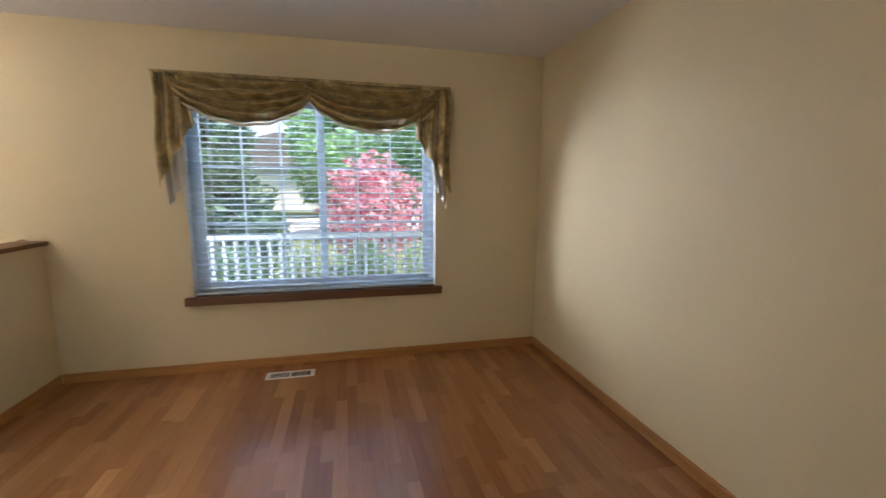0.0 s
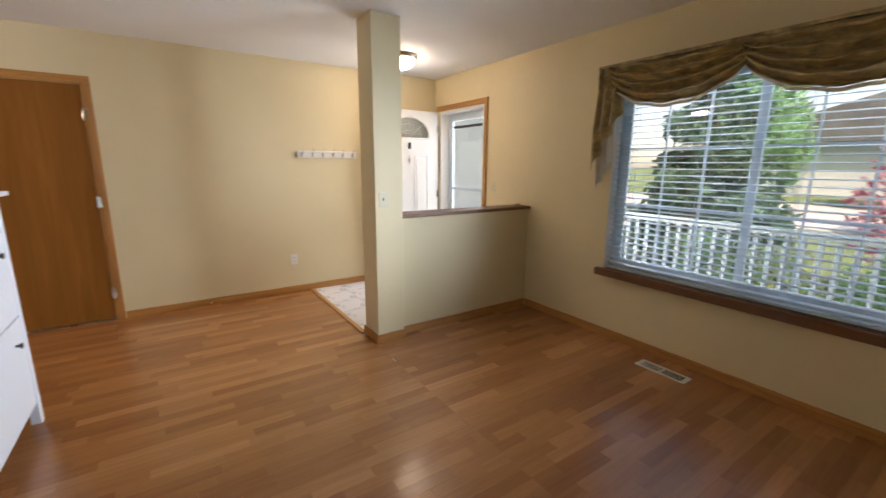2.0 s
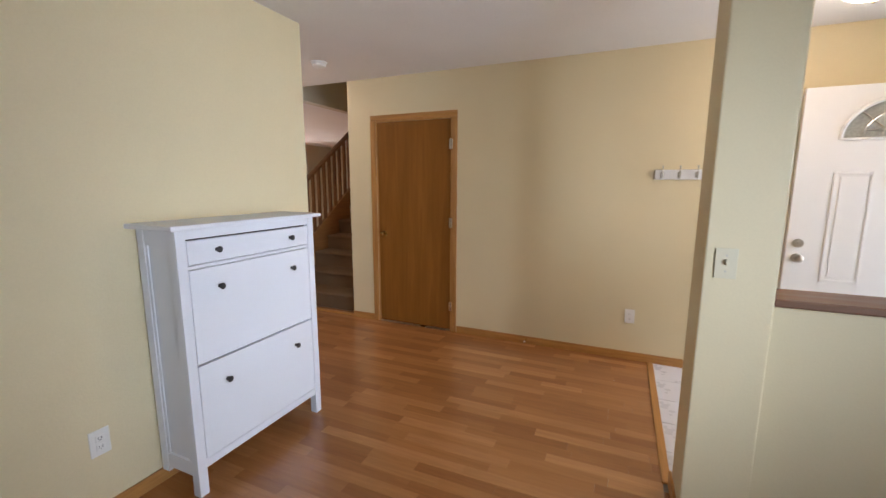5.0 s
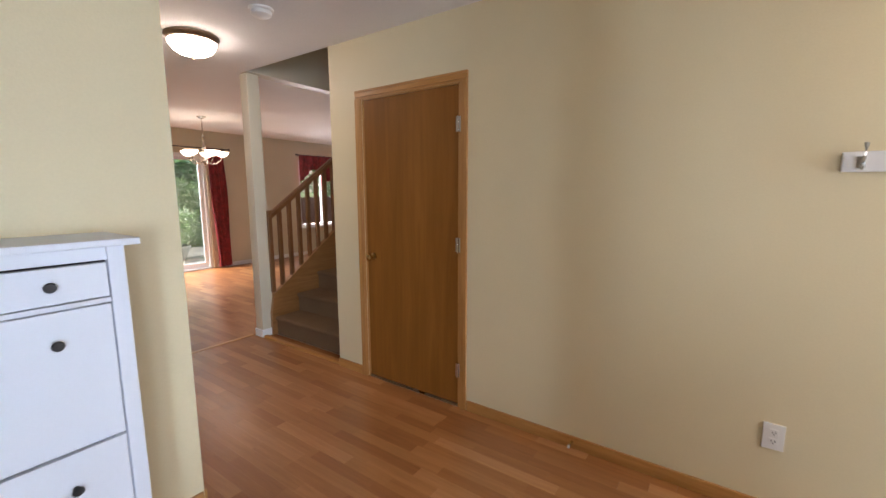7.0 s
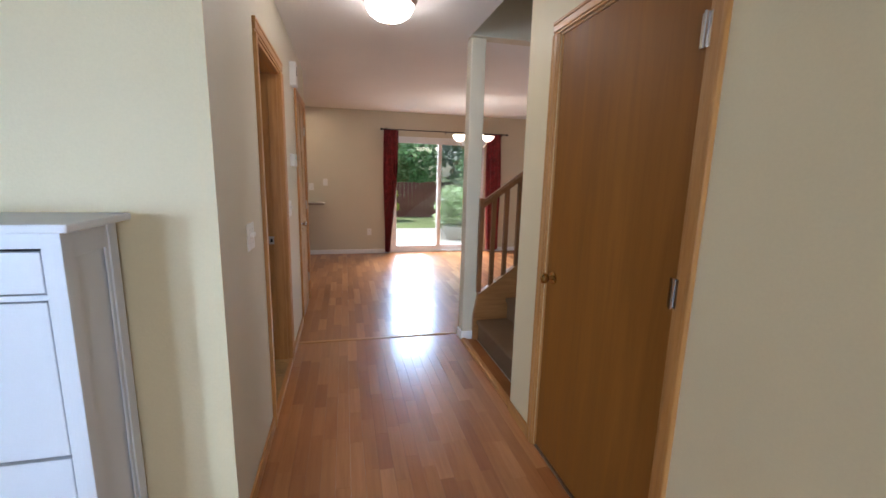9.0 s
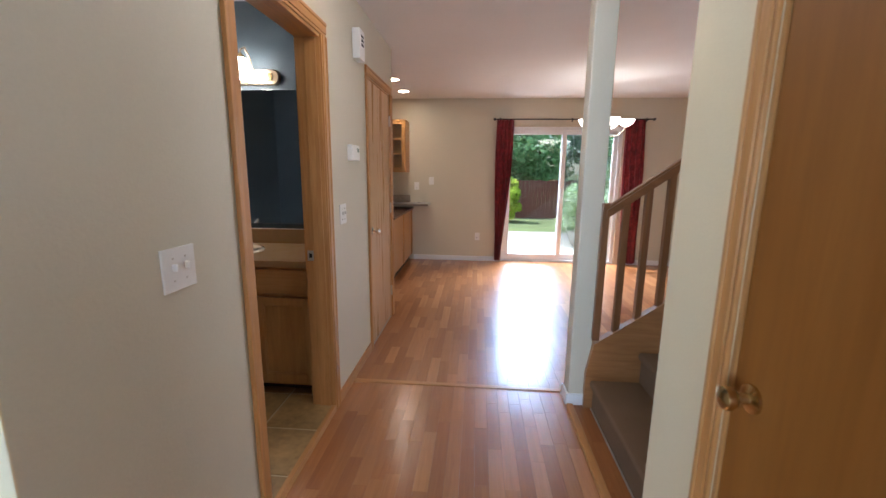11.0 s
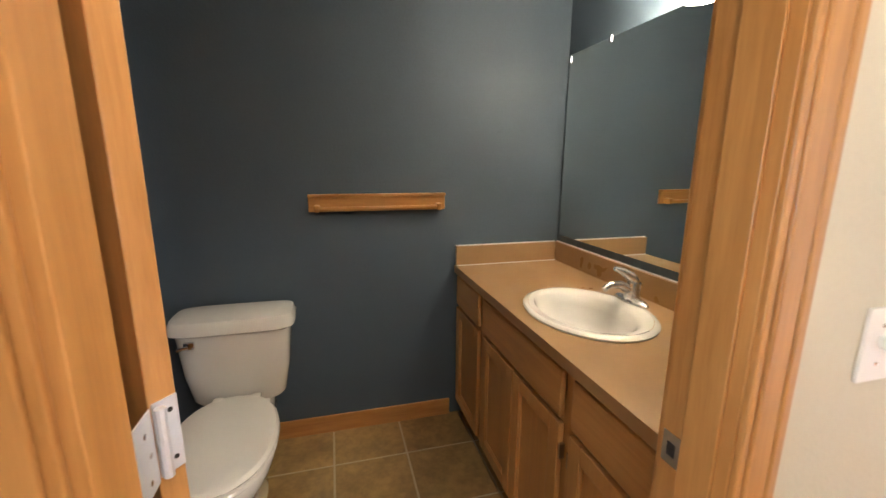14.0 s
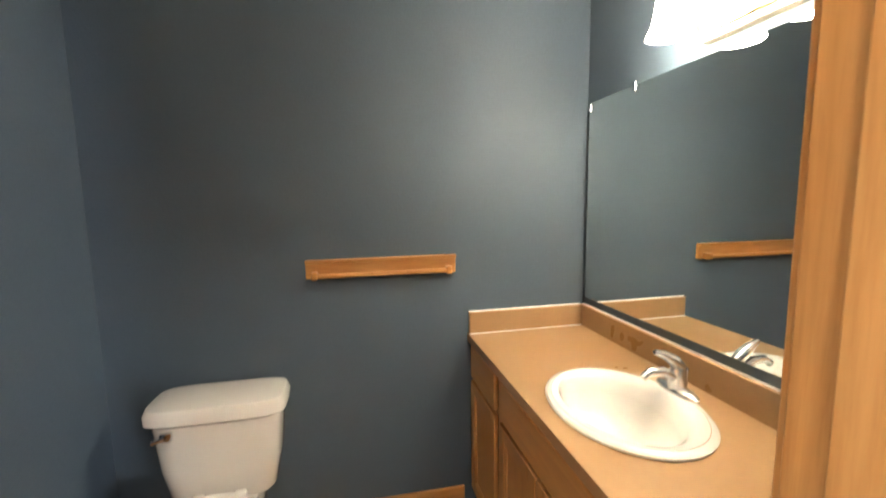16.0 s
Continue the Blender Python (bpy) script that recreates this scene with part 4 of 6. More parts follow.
sd = thing("door_storm", (0.55, YW + 0.14, 0), "white framed full-glass storm door, closed", "door", kind="structure")
sa, sb, sy0, sy1 = ex0 + 0.032, ex1 - 0.032, YW + 0.115, YW + 0.145
part("door_frame", boxes(((sa, sy0, 0.012), (sa + 0.085, sy1, 2.028)), ((sb - 0.085, sy0, 0.012), (sb, sy1, 2.028)), ((sa + 0.085, sy0, 1.94), (sb - 0.085, sy1, 2.028)), ((sa + 0.085, sy0, 0.012), (sb - 0.085, sy1, 0.22)), ((sa + 0.085, sy0 + 0.004, 1.10), (sb - 0.085, sy1 - 0.004, 1.135)), bevel=0.003), VINYL_SKYLIT, sd)
gp = part("pane", boxes(((sa + 0.08, sy0 + 0.012, 0.215), (sb - 0.08, sy0 + 0.016, 1.945))), GLASS, sd)
gp.visible_shadow = False
bm = bmesh.new()
tube(bm, [(sa + 0.16, sy0 - 0.025, 1.86), (sb - 0.02, sy0 - 0.025, 1.86)], 0.016, 10)
part("closer", bm, BLACK, sd, "dark metal door closer", smooth=True)


def dome_lamp(x, y, label, bowl):
    """Flush ceiling lamp: metal pan, lit glass bowl, finial."""
    t = thing("ceiling_lamp", (x, y, CZ), label, "ceiling lamp", "flush ceiling lamps")
    m = Matrix.Translation((x, y, CZ))
    part("pan", lathe(bmesh.new(), [(0.165, 0.0), (0.168, -0.012), (0.150, -0.030), (0.150, -0.040), (0.132, -0.046)], m, 40), BRONZE, t, "bronze metal pan", smooth=True)
    part("bowl", lathe(bmesh.new(), [(0.146, -0.040), (0.142, -0.062), (0.122, -0.092), (0.088, -0.115), (0.045, -0.128), (0.012, -0.131)], m, 40), bowl, t, "lit white glass bowl", smooth=True)
    part("finial", lathe(bmesh.new(), [(0.012, -0.129), (0.014, -0.136), (0.008, -0.142), (0.009, -0.148), (0.0001, -0.153)], m, 14), BRONZE, t, smooth=True)
    return t


dome_lamp(0.80, 3.03, "lit flush glass ceiling lamp over the entry", DOME)
dome_lamp(0.67, -1.215, "lit flush glass ceiling lamp over the hall", DOME_HALL)


# ---- hall: the things ----
sm = thing("smoke_detector", (0.64, -0.44, CZ), "white round smoke detector on the hall ceiling", "smoke detector")
part("base", lathe(bmesh.new(), [(0.068, 0), (0.068, -0.010), (0.060, -0.016)], Matrix.Translation((0.64, -0.44, CZ)), 28), PLASTIC, sm, smooth=True)
part("cap", lathe(bmesh.new(), [(0.056, -0.014), (0.055, -0.034), (0.040, -0.044), (0.0001, -0.046)], Matrix.Translation((0.64, -0.44, CZ)), 28), PLASTIC, sm, smooth=True)

plate("light_switch", "x", XH, -0.426, 1.12, 0.122, 0.116, -1, "white double light switch near the bathroom door", "light switch", "2")
plate("light_switch", "x", XH, -1.802, 1.128, 0.112, 0.116, -1, "pale double light switch beside the thermostat", "light switch", "2")

th = thing("thermostat", (XH, -2.03, 1.50), "white box thermostat with a small green display", "thermostat")
part("housing", boxes(((XH - 0.036, -2.082, 1.444), (XH, -1.928, 1.54)), bevel=0.006), PLASTIC, th)
part("display", boxes(((XH - 0.0368, -2.066, 1.497), (XH - 0.0355, -2.022, 1.522))), LED, th, "green display")
ch = thing("door_chime", (XH, -2.16, 2.16), "white door chime box with three dark slots", "chime")
part("housing", boxes(((XH - 0.05, -2.215, 2.075), (XH, -2.10, 2.255)), bevel=0.005), PLASTIC, ch)
for z in (2.165, 2.19, 2.215):
    part("slot", boxes(((XH - 0.0508, -2.185, z - 0.007), (XH - 0.0495, -2.13, z + 0.007))), DARK, ch)

pd = thing("door_pantry", (XH, -2.83, 0), "closed flush oak veneer pantry door with nickel knob", "door", kind="structure")
DOOR2 = wood("pale_oak_veneer_door", (0.46, 0.262, 0.115), (0.50, 0.285, 0.128), "Z", 0.28, 0.4, figure=0.25)
part("door_slab", boxes(((XH + 0.004, DP[0] + 0.014, 0.012), (XH + 0.038, DP[1] - 0.014, 2.030)), bevel=0.002), DOOR2, pd)
part("door_jamb", boxes(((XH + 0.001, DP[0] + 0.0005, 0), (XH + 0.11, DP[0] + 0.012, 2.032)), ((XH + 0.001, DP[1] - 0.012, 0), (XH + 0.11, DP[1] - 0.0005, 2.032)), ((XH + 0.001, DP[0] + 0.0005, 2.033), (XH + 0.11, DP[1] - 0.0005, 2.0445))), OAK_Z, pd)
door_knob(pd, XH + 0.004, DP[1] - 0.075, 0.925, -1, CHROME, "chrome knob")
for z in (0.26, 1.05, 1.82):
    hinge(pd, XH, DP[0] + 0.008, z, -1, NICKEL)
fixed("wall_pantry_back", wall_x(bmesh.new(), 2.2, 2.25, -3.18, YBW - 0.1, 0, CZ), GREIGE, "pantry back wall", "wall")

# bathroom door, swung well back into the room on its hinges
bd = thing("door_bathroom", (XH + 0.135, DB[1], 0), "open oak veneer bathroom door swung into the room", "door", kind="structure")
hx, hy, ang = XH + 0.130, BJ - 0.054, radians(141)
turn = Matrix.Translation((hx, hy, 0)) @ Matrix.Rotation(ang, 4, "Z")
bm = boxes(((-0.031, -0.755, 0.012), (0.003, -0.006, 2.028)), bevel=0.002)
bmesh.ops.transform(bm, matrix=turn, verts=bm.verts[:])
part("door_slab", bm, OAK_Z, bd)
for z in (0.22, 1.053, 1.82):
    bm = boxes(((hx - 0.050, hy + 0.0020, z - 0.05), (hx - 0.004, hy + 0.0042, z + 0.05)), bevel=0.0008)
    tube(bm, [(hx, hy - 0.006, z - 0.046), (hx, hy - 0.006, z + 0.046)], 0.0065, 10)
    leaf = boxes(((-0.0305, -0.0068, z - 0.05), (0.0, -0.0040, z + 0.05)), bevel=0.0006)
    bmesh.ops.transform(leaf, matrix=turn, verts=leaf.verts[:])
    h = part("hinge", bm, HINGE, bd, "satin zinc hinge")
    part("hinge_leaf", leaf, HINGE, h)
    bm = bmesh.new()
    for dz in (-0.033, 0.0, 0.033):
        lathe(bm, [(0.0034, 0), (0.0034, 0.0006), (0.0001, 0.0009)], turn @ Matrix.Translation((-0.010 - 0.010 * (dz != 0), -0.0040, z + dz)) @ pose(0, 0, 0, -90, 0, 0), 10)
    part("screw", bm, DARK, h)
    bm = bmesh.new()
    for dz in (-0.03, 0.0, 0.03):
        lathe(bm, [(0.0036, 0), (0.0036, 0.0008), (0.0001, 0.001)], Matrix.Translation((hx - 0.03 + 0.008 * (dz == 0), hy + 0.0005, z + dz)) @ pose(0, 0, 0, 90, 0, 0), 10)
    part("screw", bm, CHROME, h)
JF = DB[0] + 0.003  # latch jamb, inner face
sp = thing("strike_plate", (XH + 0.1, JF, 0.925), "metal strike plate on the bathroom door jamb", "strike plate")
part("strike", boxes(((XH + 0.080, JF, 0.897), (XH + 0.114, JF + 0.0016, 0.953)), bevel=0.0006), NICKEL, sp)
part("latch_hole", boxes(((XH + 0.088, JF + 0.0014, 0.913), (XH + 0.104, JF + 0.0022, 0.937))), DARK, sp)

# ---- dining room and kitchen ----
sl = thing("door_terrace", (-0.71, YF - 0.07, 0), "white vinyl sliding glass terrace door with a screen", "door", kind="structure")
a, b, zt = SL[0], SL[1], SL[3]
f0, f1 = YF - 0.13, YF - 0.03
part("door_frame", boxes(((a, f0, 0), (a + 0.05, f1, zt)), ((b - 0.05, f0, 0), (b, f1, zt)), ((a + 0.05, f0, zt - 0.05), (b - 0.05, f1, zt)), ((a + 0.05, f0, 0), (b - 0.05, f1, 0.035)), bevel=0.003), VINYL, sl)
part("sill_track", boxes(((a + 0.02, f1 - 0.002, 0.0), (b - 0.02, YF + 0.02, 0.012))), NICKEL, sl, "metal threshold track")
mid = -0.715
for pa, pb, dy in ((a + 0.05, mid + 0.035, 0.02), (mid - 0.035, b - 0.05, 0.055)):
    s = part("sash", boxes(((pa, f0 + dy, 0.035), (pa + 0.06, f0 + dy + 0.03, zt - 0.05)), ((pb - 0.06, f0 + dy, 0.035), (pb, f0 + dy + 0.03, zt - 0.05)), ((pa + 0.06, f0 + dy, 0.035), (pb - 0.06, f0 + dy + 0.03, 0.12)), ((pa + 0.06, f0 + dy, zt - 0.11), (pb - 0.06, f0 + dy + 0.03, zt - 0.05)), bevel=0.003), VINYL, sl)
    g = part("pane", boxes(((pa + 0.055, f0 + dy + 0.012, 0.115), (pb - 0.055, f0 + dy + 0.016, zt - 0.105))), TINT if dy < 0.03 else GLASS, s)
    g.visible_shadow = False
part("pull_handle", boxes(((mid - 0.012, f0 + 0.086, 0.95), (mid + 0.010, f0 + 0.115, 1.13)), bevel=0.004), VINYL, sl, "white pull handle")
# insect screen behind the fixed half
scr, st, spn = nodes_of("insect_screen")
st.nodes.remove(spn)
mxs, trs, dfs = st.nodes.new("ShaderNodeMixShader"), st.nodes.new("ShaderNodeBsdfTransparent"), st.nodes.new("ShaderNodeBsdfDiffuse")
mxs.inputs[0].default_value = 0.34
dfs.inputs[0].default_value = (0.10, 0.11, 0.11, 1)
st.links.new(trs.outputs[0], mxs.inputs[1])
st.links.new(dfs.outputs[0], mxs.inputs[2])
st.links.new(mxs.outputs[0], st.nodes["Material Output"].inputs[0])
sc = part("screen", boxes(((a + 0.06, f0 + 0.004, 0.05), (mid + 0.02, f0 + 0.006, zt - 0.06))), scr, sl, "grey insect screen")
sc.visible_shadow = False


def curtain(name, xa, xb, xc, xd, ztop, zbot, y, mat, label, folds=5, gather=0.0):
    """A hanging curtain from xa..xb at the top to xc..xd at the hem."""
    t = thing(name, ((xa + xb) / 2, y, zbot), label, "curtain")

    def f(u, v):
        top, hem = xa + (xb - xa) * u, xc + (xd - xc) * u
        w = v ** 1.3
        x = top + (hem - top) * w + 0.012 * math.sin(v * 5 + u * 3)
        yy = y + (0.022 + 0.012 * v) * math.sin(u * 2 * math.pi * folds + 0.5 * math.sin(v * 4)) + 0.008 * math.sin(v * 9 + u * 17)
        return Vector((x, yy, ztop + (zbot - ztop) * v + 0.006 * math.sin(u * 40) * v))
    part("cloth", surface(bmesh.new(), 60, 30, f, 0.003), mat, t, smooth=True)
    return t


curtain("curtain", 0.295, 0.045, 0.285, 0.175, 2.135, 0.03, YF + 0.075, RED, "dark red patterned curtain drawn aside at the terrace door", 5)
curtain("curtain", -1.545, -1.815, -1.60, -1.86, 2.135, 0.03, YF + 0.075, RED, "dark red patterned curtain hanging beside the terrace door", 4)


def rod(name, x0, x1, z, y, label):
    t = thing(name, ((x0 + x1) / 2, y, z), label, "curtain rod")
    part("pole", tube(bmesh.new(), [(x0, y, z), (x1, y, z)], 0.009, 10), BLACK, t, smooth=True)
    for x in (x0, x1):
        part("finial", lathe(bmesh.new(), [(0.010, -0.02), (0.018, -0.012), (0.020, 0.0), (0.018, 0.012), (0.008, 0.02)], Matrix.Translation((x, y, z)) @ pose(0, 0, 0, 0, 90, 0), 12), BLACK, t, smooth=True)
    for x in (x0 + 0.08, x1 - 0.08, (x0 + x1) / 2):
        part("bracket", boxes(((x - 0.008, YF, z - 0.03), (x + 0.008, YF + 0.006, z + 0.03)), ((x - 0.005, YF + 0.006, z - 0.014), (x + 0.005, y + 0.004, z - 0.004))), BLACK, t)


rod("curtain_rod", -1.93, 0.33, 2.145, YF + 0.075, "thin black curtain rod over the terrace door")
rod("curtain_rod", -4.95, -3.36, 2.16, YF + 0.075, "thin black curtain rod over the dining window")

w2 = thing("window_2", (-4.1, YF - 0.08, 0.62), "white vinyl dining window with bright daylight behind", "window", kind="structure")
qx0, qx1, qz0, qz1 = W2
part("window_frame", boxes(((qx0, f0, qz0), (qx0 + 0.05, f1, qz1)), ((qx1 - 0.05, f0, qz0), (qx1, f1, qz1)), ((qx0 + 0.05, f0, qz0), (qx1 - 0.05, f1, qz0 + 0.05)), ((qx0 + 0.05, f0, qz1 - 0.05), (qx1 - 0.05, f1, qz1)), ((-4.13, f0 + 0.03, qz0 + 0.05), (-4.07, f1 - 0.02, qz1 - 0.05))), VINYL, w2)
g = part("pane", boxes(((qx0 + 0.045, f0 + 0.05, qz0 + 0.045), (qx1 - 0.045, f0 + 0.054, qz1 - 0.045))), GLASS, w2)
g.visible_shadow = False
part("window_sill", boxes(((qx0 - 0.03, YF, qz0 - 0.035), (qx1 + 0.03, YF + 0.035, qz0)), ((qx0 + 0.001, f1, qz0 - 0.02), (qx1 - 0.001, YF, qz0 + 0.004)), bevel=0.003), WHITE, w2)
vt = thing("dining_valance", (-4.1, YF + 0.07, 1.6), "dark red patterned gathered valance over the dining window", "valance")
part("cloth", surface(bmesh.new(), 90, 14, lambda u, v: Vector((-4.88 + 1.45 * u, YF + 0.075 + 0.024 * math.sin(u * 75) + 0.01 * math.sin(u * 31), 2.16 - v * (0.42 + 0.13 * math.cos(u * 2 * math.pi * 2)))), 0.003), RED, vt, smooth=True)

# chandelier
cxx, cyy = -0.85, -4.36
cl = thing("chandelier", (cxx, cyy, 1.75), "lit brass-toned chandelier with five white glass bowls", "chandelier")
M = Matrix.Translation((cxx, cyy, 0))
part("canopy", lathe(bmesh.new(), [(0.062, CZ), (0.060, CZ - 0.012), (0.020, CZ - 0.030), (0.006, CZ - 0.034)], M, 24), NICKEL, cl, smooth=True)
bm = bmesh.new()
for i in range(9):
    z = CZ - 0.05 - 0.026 * i
    pts = [(cxx + 0.009 * math.cos(q) * (i % 2), cyy + 0.009 * math.cos(q) * ((i + 1) % 2), z + 0.017 * math.sin(q)) for q in [k * math.pi / 5 for k in range(11)]]
    tube(bm, pts, 0.0022, 5)
part("chain", bm, NICKEL, cl, smooth=True)
part("column", lathe(bmesh.new(), [(0.006, 2.19), (0.020, 2.17), (0.012, 2.14), (0.012, 2.05), (0.030, 2.01), (0.014, 1.97), (0.012, 1.88), (0.030, 1.84), (0.022, 1.80), (0.008, 1.775), (0.014, 1.765), (0.0001, 1.75)], M, 16), NICKEL, cl, smooth=True)
for i in range(5):
    q = 2 * math.pi * i / 5 + 0.35
    ux, uy = math.cos(q), math.sin(q)
    pts = [(cxx + ux * r, cyy + uy * r, z) for r, z in ((0.02, 1.84), (0.08, 1.79), (0.15, 1.80), (0.205, 1.85), (0.225, 1.90))]
    arm = part("arm", tube(bmesh.new(), pts, 0.007, 8), NICKEL, cl, smooth=True)
    N = Matrix.Translation((cxx + ux * 0.225, cyy + uy * 0.225, 0))
    part("bowl", lathe(bmesh.new(), [(0.022, 1.895), (0.050, 1.91), (0.078, 1.935), (0.094, 1.968), (0.090, 1.968), (0.070, 1.938), (0.020, 1.91)], N, 22), CHAND, arm, "lit white glass bowl", smooth=True)

for y in (-5.20, -4.48):
    t = thing("can_light", (1.59, y, CZ), "lit recessed ceiling can light", "can light", "recessed ceiling lights")
    part("trim_ring", lathe(bmesh.new(), [(0.085, 0), (0.085, -0.006), (0.068, -0.008), (0.064, 0.0)], Matrix.Translation((1.59, y, CZ)), 28), WHITE, t, smooth=True)
    part("lamp", lathe(bmesh.new(), [(0.062, -0.003), (0.0001, -0.005)], Matrix.Translation((1.59, y, CZ)), 24), CAN_GLOW, t, "warm lit lens")

for nm, x, z, k, lb in (("outlet", 0.545, 0.387, "outlet", "white outlet low on the greige rear wall"), ("outlet", -2.32, 0.37, "outlet", "white outlet low on the dining wall"),
                        ("outlet", 1.92, 1.13, "outlet", "white outlet above the kitchen counter"), ("light_switch", 1.50, 1.16, "1", "white switch above the kitchen counter"), ("light_switch", 1.27, 1.24, "1", "white switch on the greige rear wall")):
    plate(nm, "y", YF, x, z, 0.075, 0.116, 1, lb, "outlet" if k == "outlet" else "light switch", k)

uc = thing("wall_cabinet", (1.95, YF + 0.16, 1.365), "honey maple wall cabinet with small-paned glass doors", "cabinet")
ux0, ux1, uy = 1.612, 2.45, YF + 0.33
for x in (ux0, ux1 - 0.018):
    part("side_panel", boxes(((x, YF, 1.365), (x + 0.018, uy, 2.11)), bevel=0.001), MAPLE_Z, uc)
part("back_panel", boxes(((ux0 + 0.018, YF, 1.383), (ux1 - 0.018, YF + 0.01, 2.092))), MAPLE_Z, uc)
for nm, z, d in (("bottom_panel", 1.365, 0.0), ("shelf", 1.62, 0.02), ("shelf", 1.86, 0.02), ("top_panel", 2.092, 0.0)):
    part(nm, boxes(((ux0 + 0.018, YF + 0.01, z), (ux1 - 0.018, uy - d, z + 0.018))), MAPLE_X, uc)
for da, db in ((ux0 + 0.003, 2.029), (2.033, ux1 - 0.003)):
    d = part("door", boxes(((da, uy, 1.372), (da + 0.055, uy + 0.02, 2.104)), ((db - 0.055, uy, 1.372), (db, uy + 0.02, 2.104)), ((da + 0.055, uy, 1.372), (db - 0.055, uy + 0.02, 1.43)), ((da + 0.055, uy, 2.045), (db - 0.055, uy + 0.02, 2.104)), bevel=0.003), MAPLE_Z, uc)
    for z in (1.63, 1.84):
        part("glazing_bar", boxes(((da + 0.055, uy + 0.002, z - 0.011), (db - 0.055, uy + 0.018, z + 0.011))), MAPLE_X, d)
    part("pane", boxes(((da + 0.05, uy + 0.008, 1.425), (db - 0.05, uy + 0.011, 2.05))), GLASS, d)
bc = thing("base_cabinet", (1.87, -5.0, 0), "honey maple kitchen peninsula cabinet with plain back panel", "cabinet")
part("body", boxes(((1.58, YF, 0.09), (2.17, -4.30, 0.80))), MAPLE_Z, bc)
part("cabinet_top", boxes(((1.55, YF + 0.002, 0.80), (2.19, -4.27, 0.825)), bevel=0.004), wood("dark_desk_top", (0.06, 0.026, 0.014), (0.11, 0.05, 0.025), "Y", 0.3), bc, "dark stained wooden top")
part("plinth", boxes(((1.62, YF, 0.0), (2.12, -4.34, 0.09))), DARK, bc, "dark recessed plinth")
for y in (-4.32, -5.05, -5.76):
    part("stile", boxes(((1.568, y - 0.035, 0.09), (1.58, y + 0.02, 0.80)), bevel=0.002), MAPLE_Z, bc)
kc = solo("countertop", boxes(((1.28, YF + 0.001, 0.876), (2.60, YF + 0.34, 0.908)), bevel=0.006), KCOUNTER, "taupe laminate counter ledge along the rear wall", "countertop")
solo("backsplash", boxes(((1.60, YF, 0.908), (4.5, YF + 0.012, 1.02))), KCOUNTER, "low taupe laminate backsplash behind the kitchen counter", "backsplash")

# ---- bathroom: the things ----
XB, YB0 = 2.865, -2.138  # the walls that the fittings below are drawn against
vx0, vx1, vy = XH + 0.121, XB - 0.001, -1.592
CT = 0.872
van = thing("vanity_cabinet", ((vx0 + vx1) / 2, -1.86, 0), "honey oak bathroom vanity with drawers and panelled doors", "cabinet")
part("body", boxes(((vx0, YB0 + 0.001, 0.10), (vx1, vy - 0.02, 0.70)), ((vx0, YB0 + 0.001, 0.70), (vx0 + 0.02, vy - 0.02, CT - 0.035)), ((vx1 - 0.02, YB0 + 0.001, 0.70), (vx1, vy - 0.02, CT - 0.035))), MAPLE_Z, van)
part("toe_kick", boxes(((vx0, YB0 + 0.001, 0.0), (vx1, vy - 0.075, 0.10))), DARK, van, "dark recessed toe kick")
secs = ((2.535, 2.845, True), (1.885, 2.485, False), (1.495, 1.835, True))
part("face_frame", boxes(((vx0, vy - 0.02, 0.10), (vx1, vy - 0.002, 0.14)), ((vx0, vy - 0.02, CT - 0.06), (vx1, vy - 0.002, CT - 0.035)), ((vx0, vy - 0.02, 0.14), (1.50, vy - 0.002, CT - 0.06)), ((1.83, vy - 0.02, 0.14), (1.89, vy - 0.002, CT - 0.06)), ((2.48, vy - 0.02, 0.14), (2.54, vy - 0.002, CT - 0.06)), ((2.84, vy - 0.02, 0.14), (vx1, vy - 0.002, CT - 0.06)), ((vx0, vy - 0.02, 0.655), (vx1, vy - 0.003, 0.68))), MAPLE_Z, van)
for nm, a, b in (("drawer_front", 2.535, 2.845), ("false_front", 1.885, 2.485), ("drawer_front", 1.495, 1.835)):
    part(nm, boxes(((a, vy, 0.672), (b, vy + 0.018, 0.822)), bevel=0.006), MAPLE_X, van)


def panel_door(a, b, z0, z1):
    s = 0.05
    d = part("door", boxes(((a, vy, z0), (a + s, vy + 0.018, z1)), ((b - s, vy, z0), (b, vy + 0.018, z1)), ((a + s, vy, z0), (b - s, vy + 0.018, z0 + s)), ((a + s, vy, z1 - s), (b - s, vy + 0.018, z1)), bevel=0.003), MAPLE_Z, van)
    part("door_panel", boxes(((a + s - 0.003, vy + 0.001, z0 + s - 0.003), (b - s + 0.003, vy + 0.007, z1 - s + 0.003))), MAPLE_Z, d)
    part("bead", boxes(((a + s, vy + 0.006, z0 + s), (a + s + 0.009, vy + 0.014, z1 - s)), ((b - s - 0.009, vy + 0.006, z0 + s), (b - s, vy + 0.014, z1 - s)), ((a + s + 0.009, vy + 0.006, z0 + s), (b - s - 0.009, vy + 0.014, z0 + s + 0.009)), ((a + s + 0.009, vy + 0.006, z1 - s - 0.009), (b - s - 0.009, vy + 0.014, z1 - s)), bevel=0.003), MAPLE_Z, d)


panel_door(2.535, 2.845, 0.125, 0.655)
panel_door(2.188, 2.485, 0.125, 0.655)
panel_door(1.885, 2.183, 0.125, 0.655)
panel_door(1.495, 1.835, 0.125, 0.655)
for x in (1.880, 2.490, 1.840):
    for z in (0.21, 0.57):
        part("hinge", boxes(((x - 0.004, vy, z - 0.024), (x + 0.004, vy + 0.016, z + 0.024)), bevel=0.001), BRONZE, van, "dark bronze hinge")

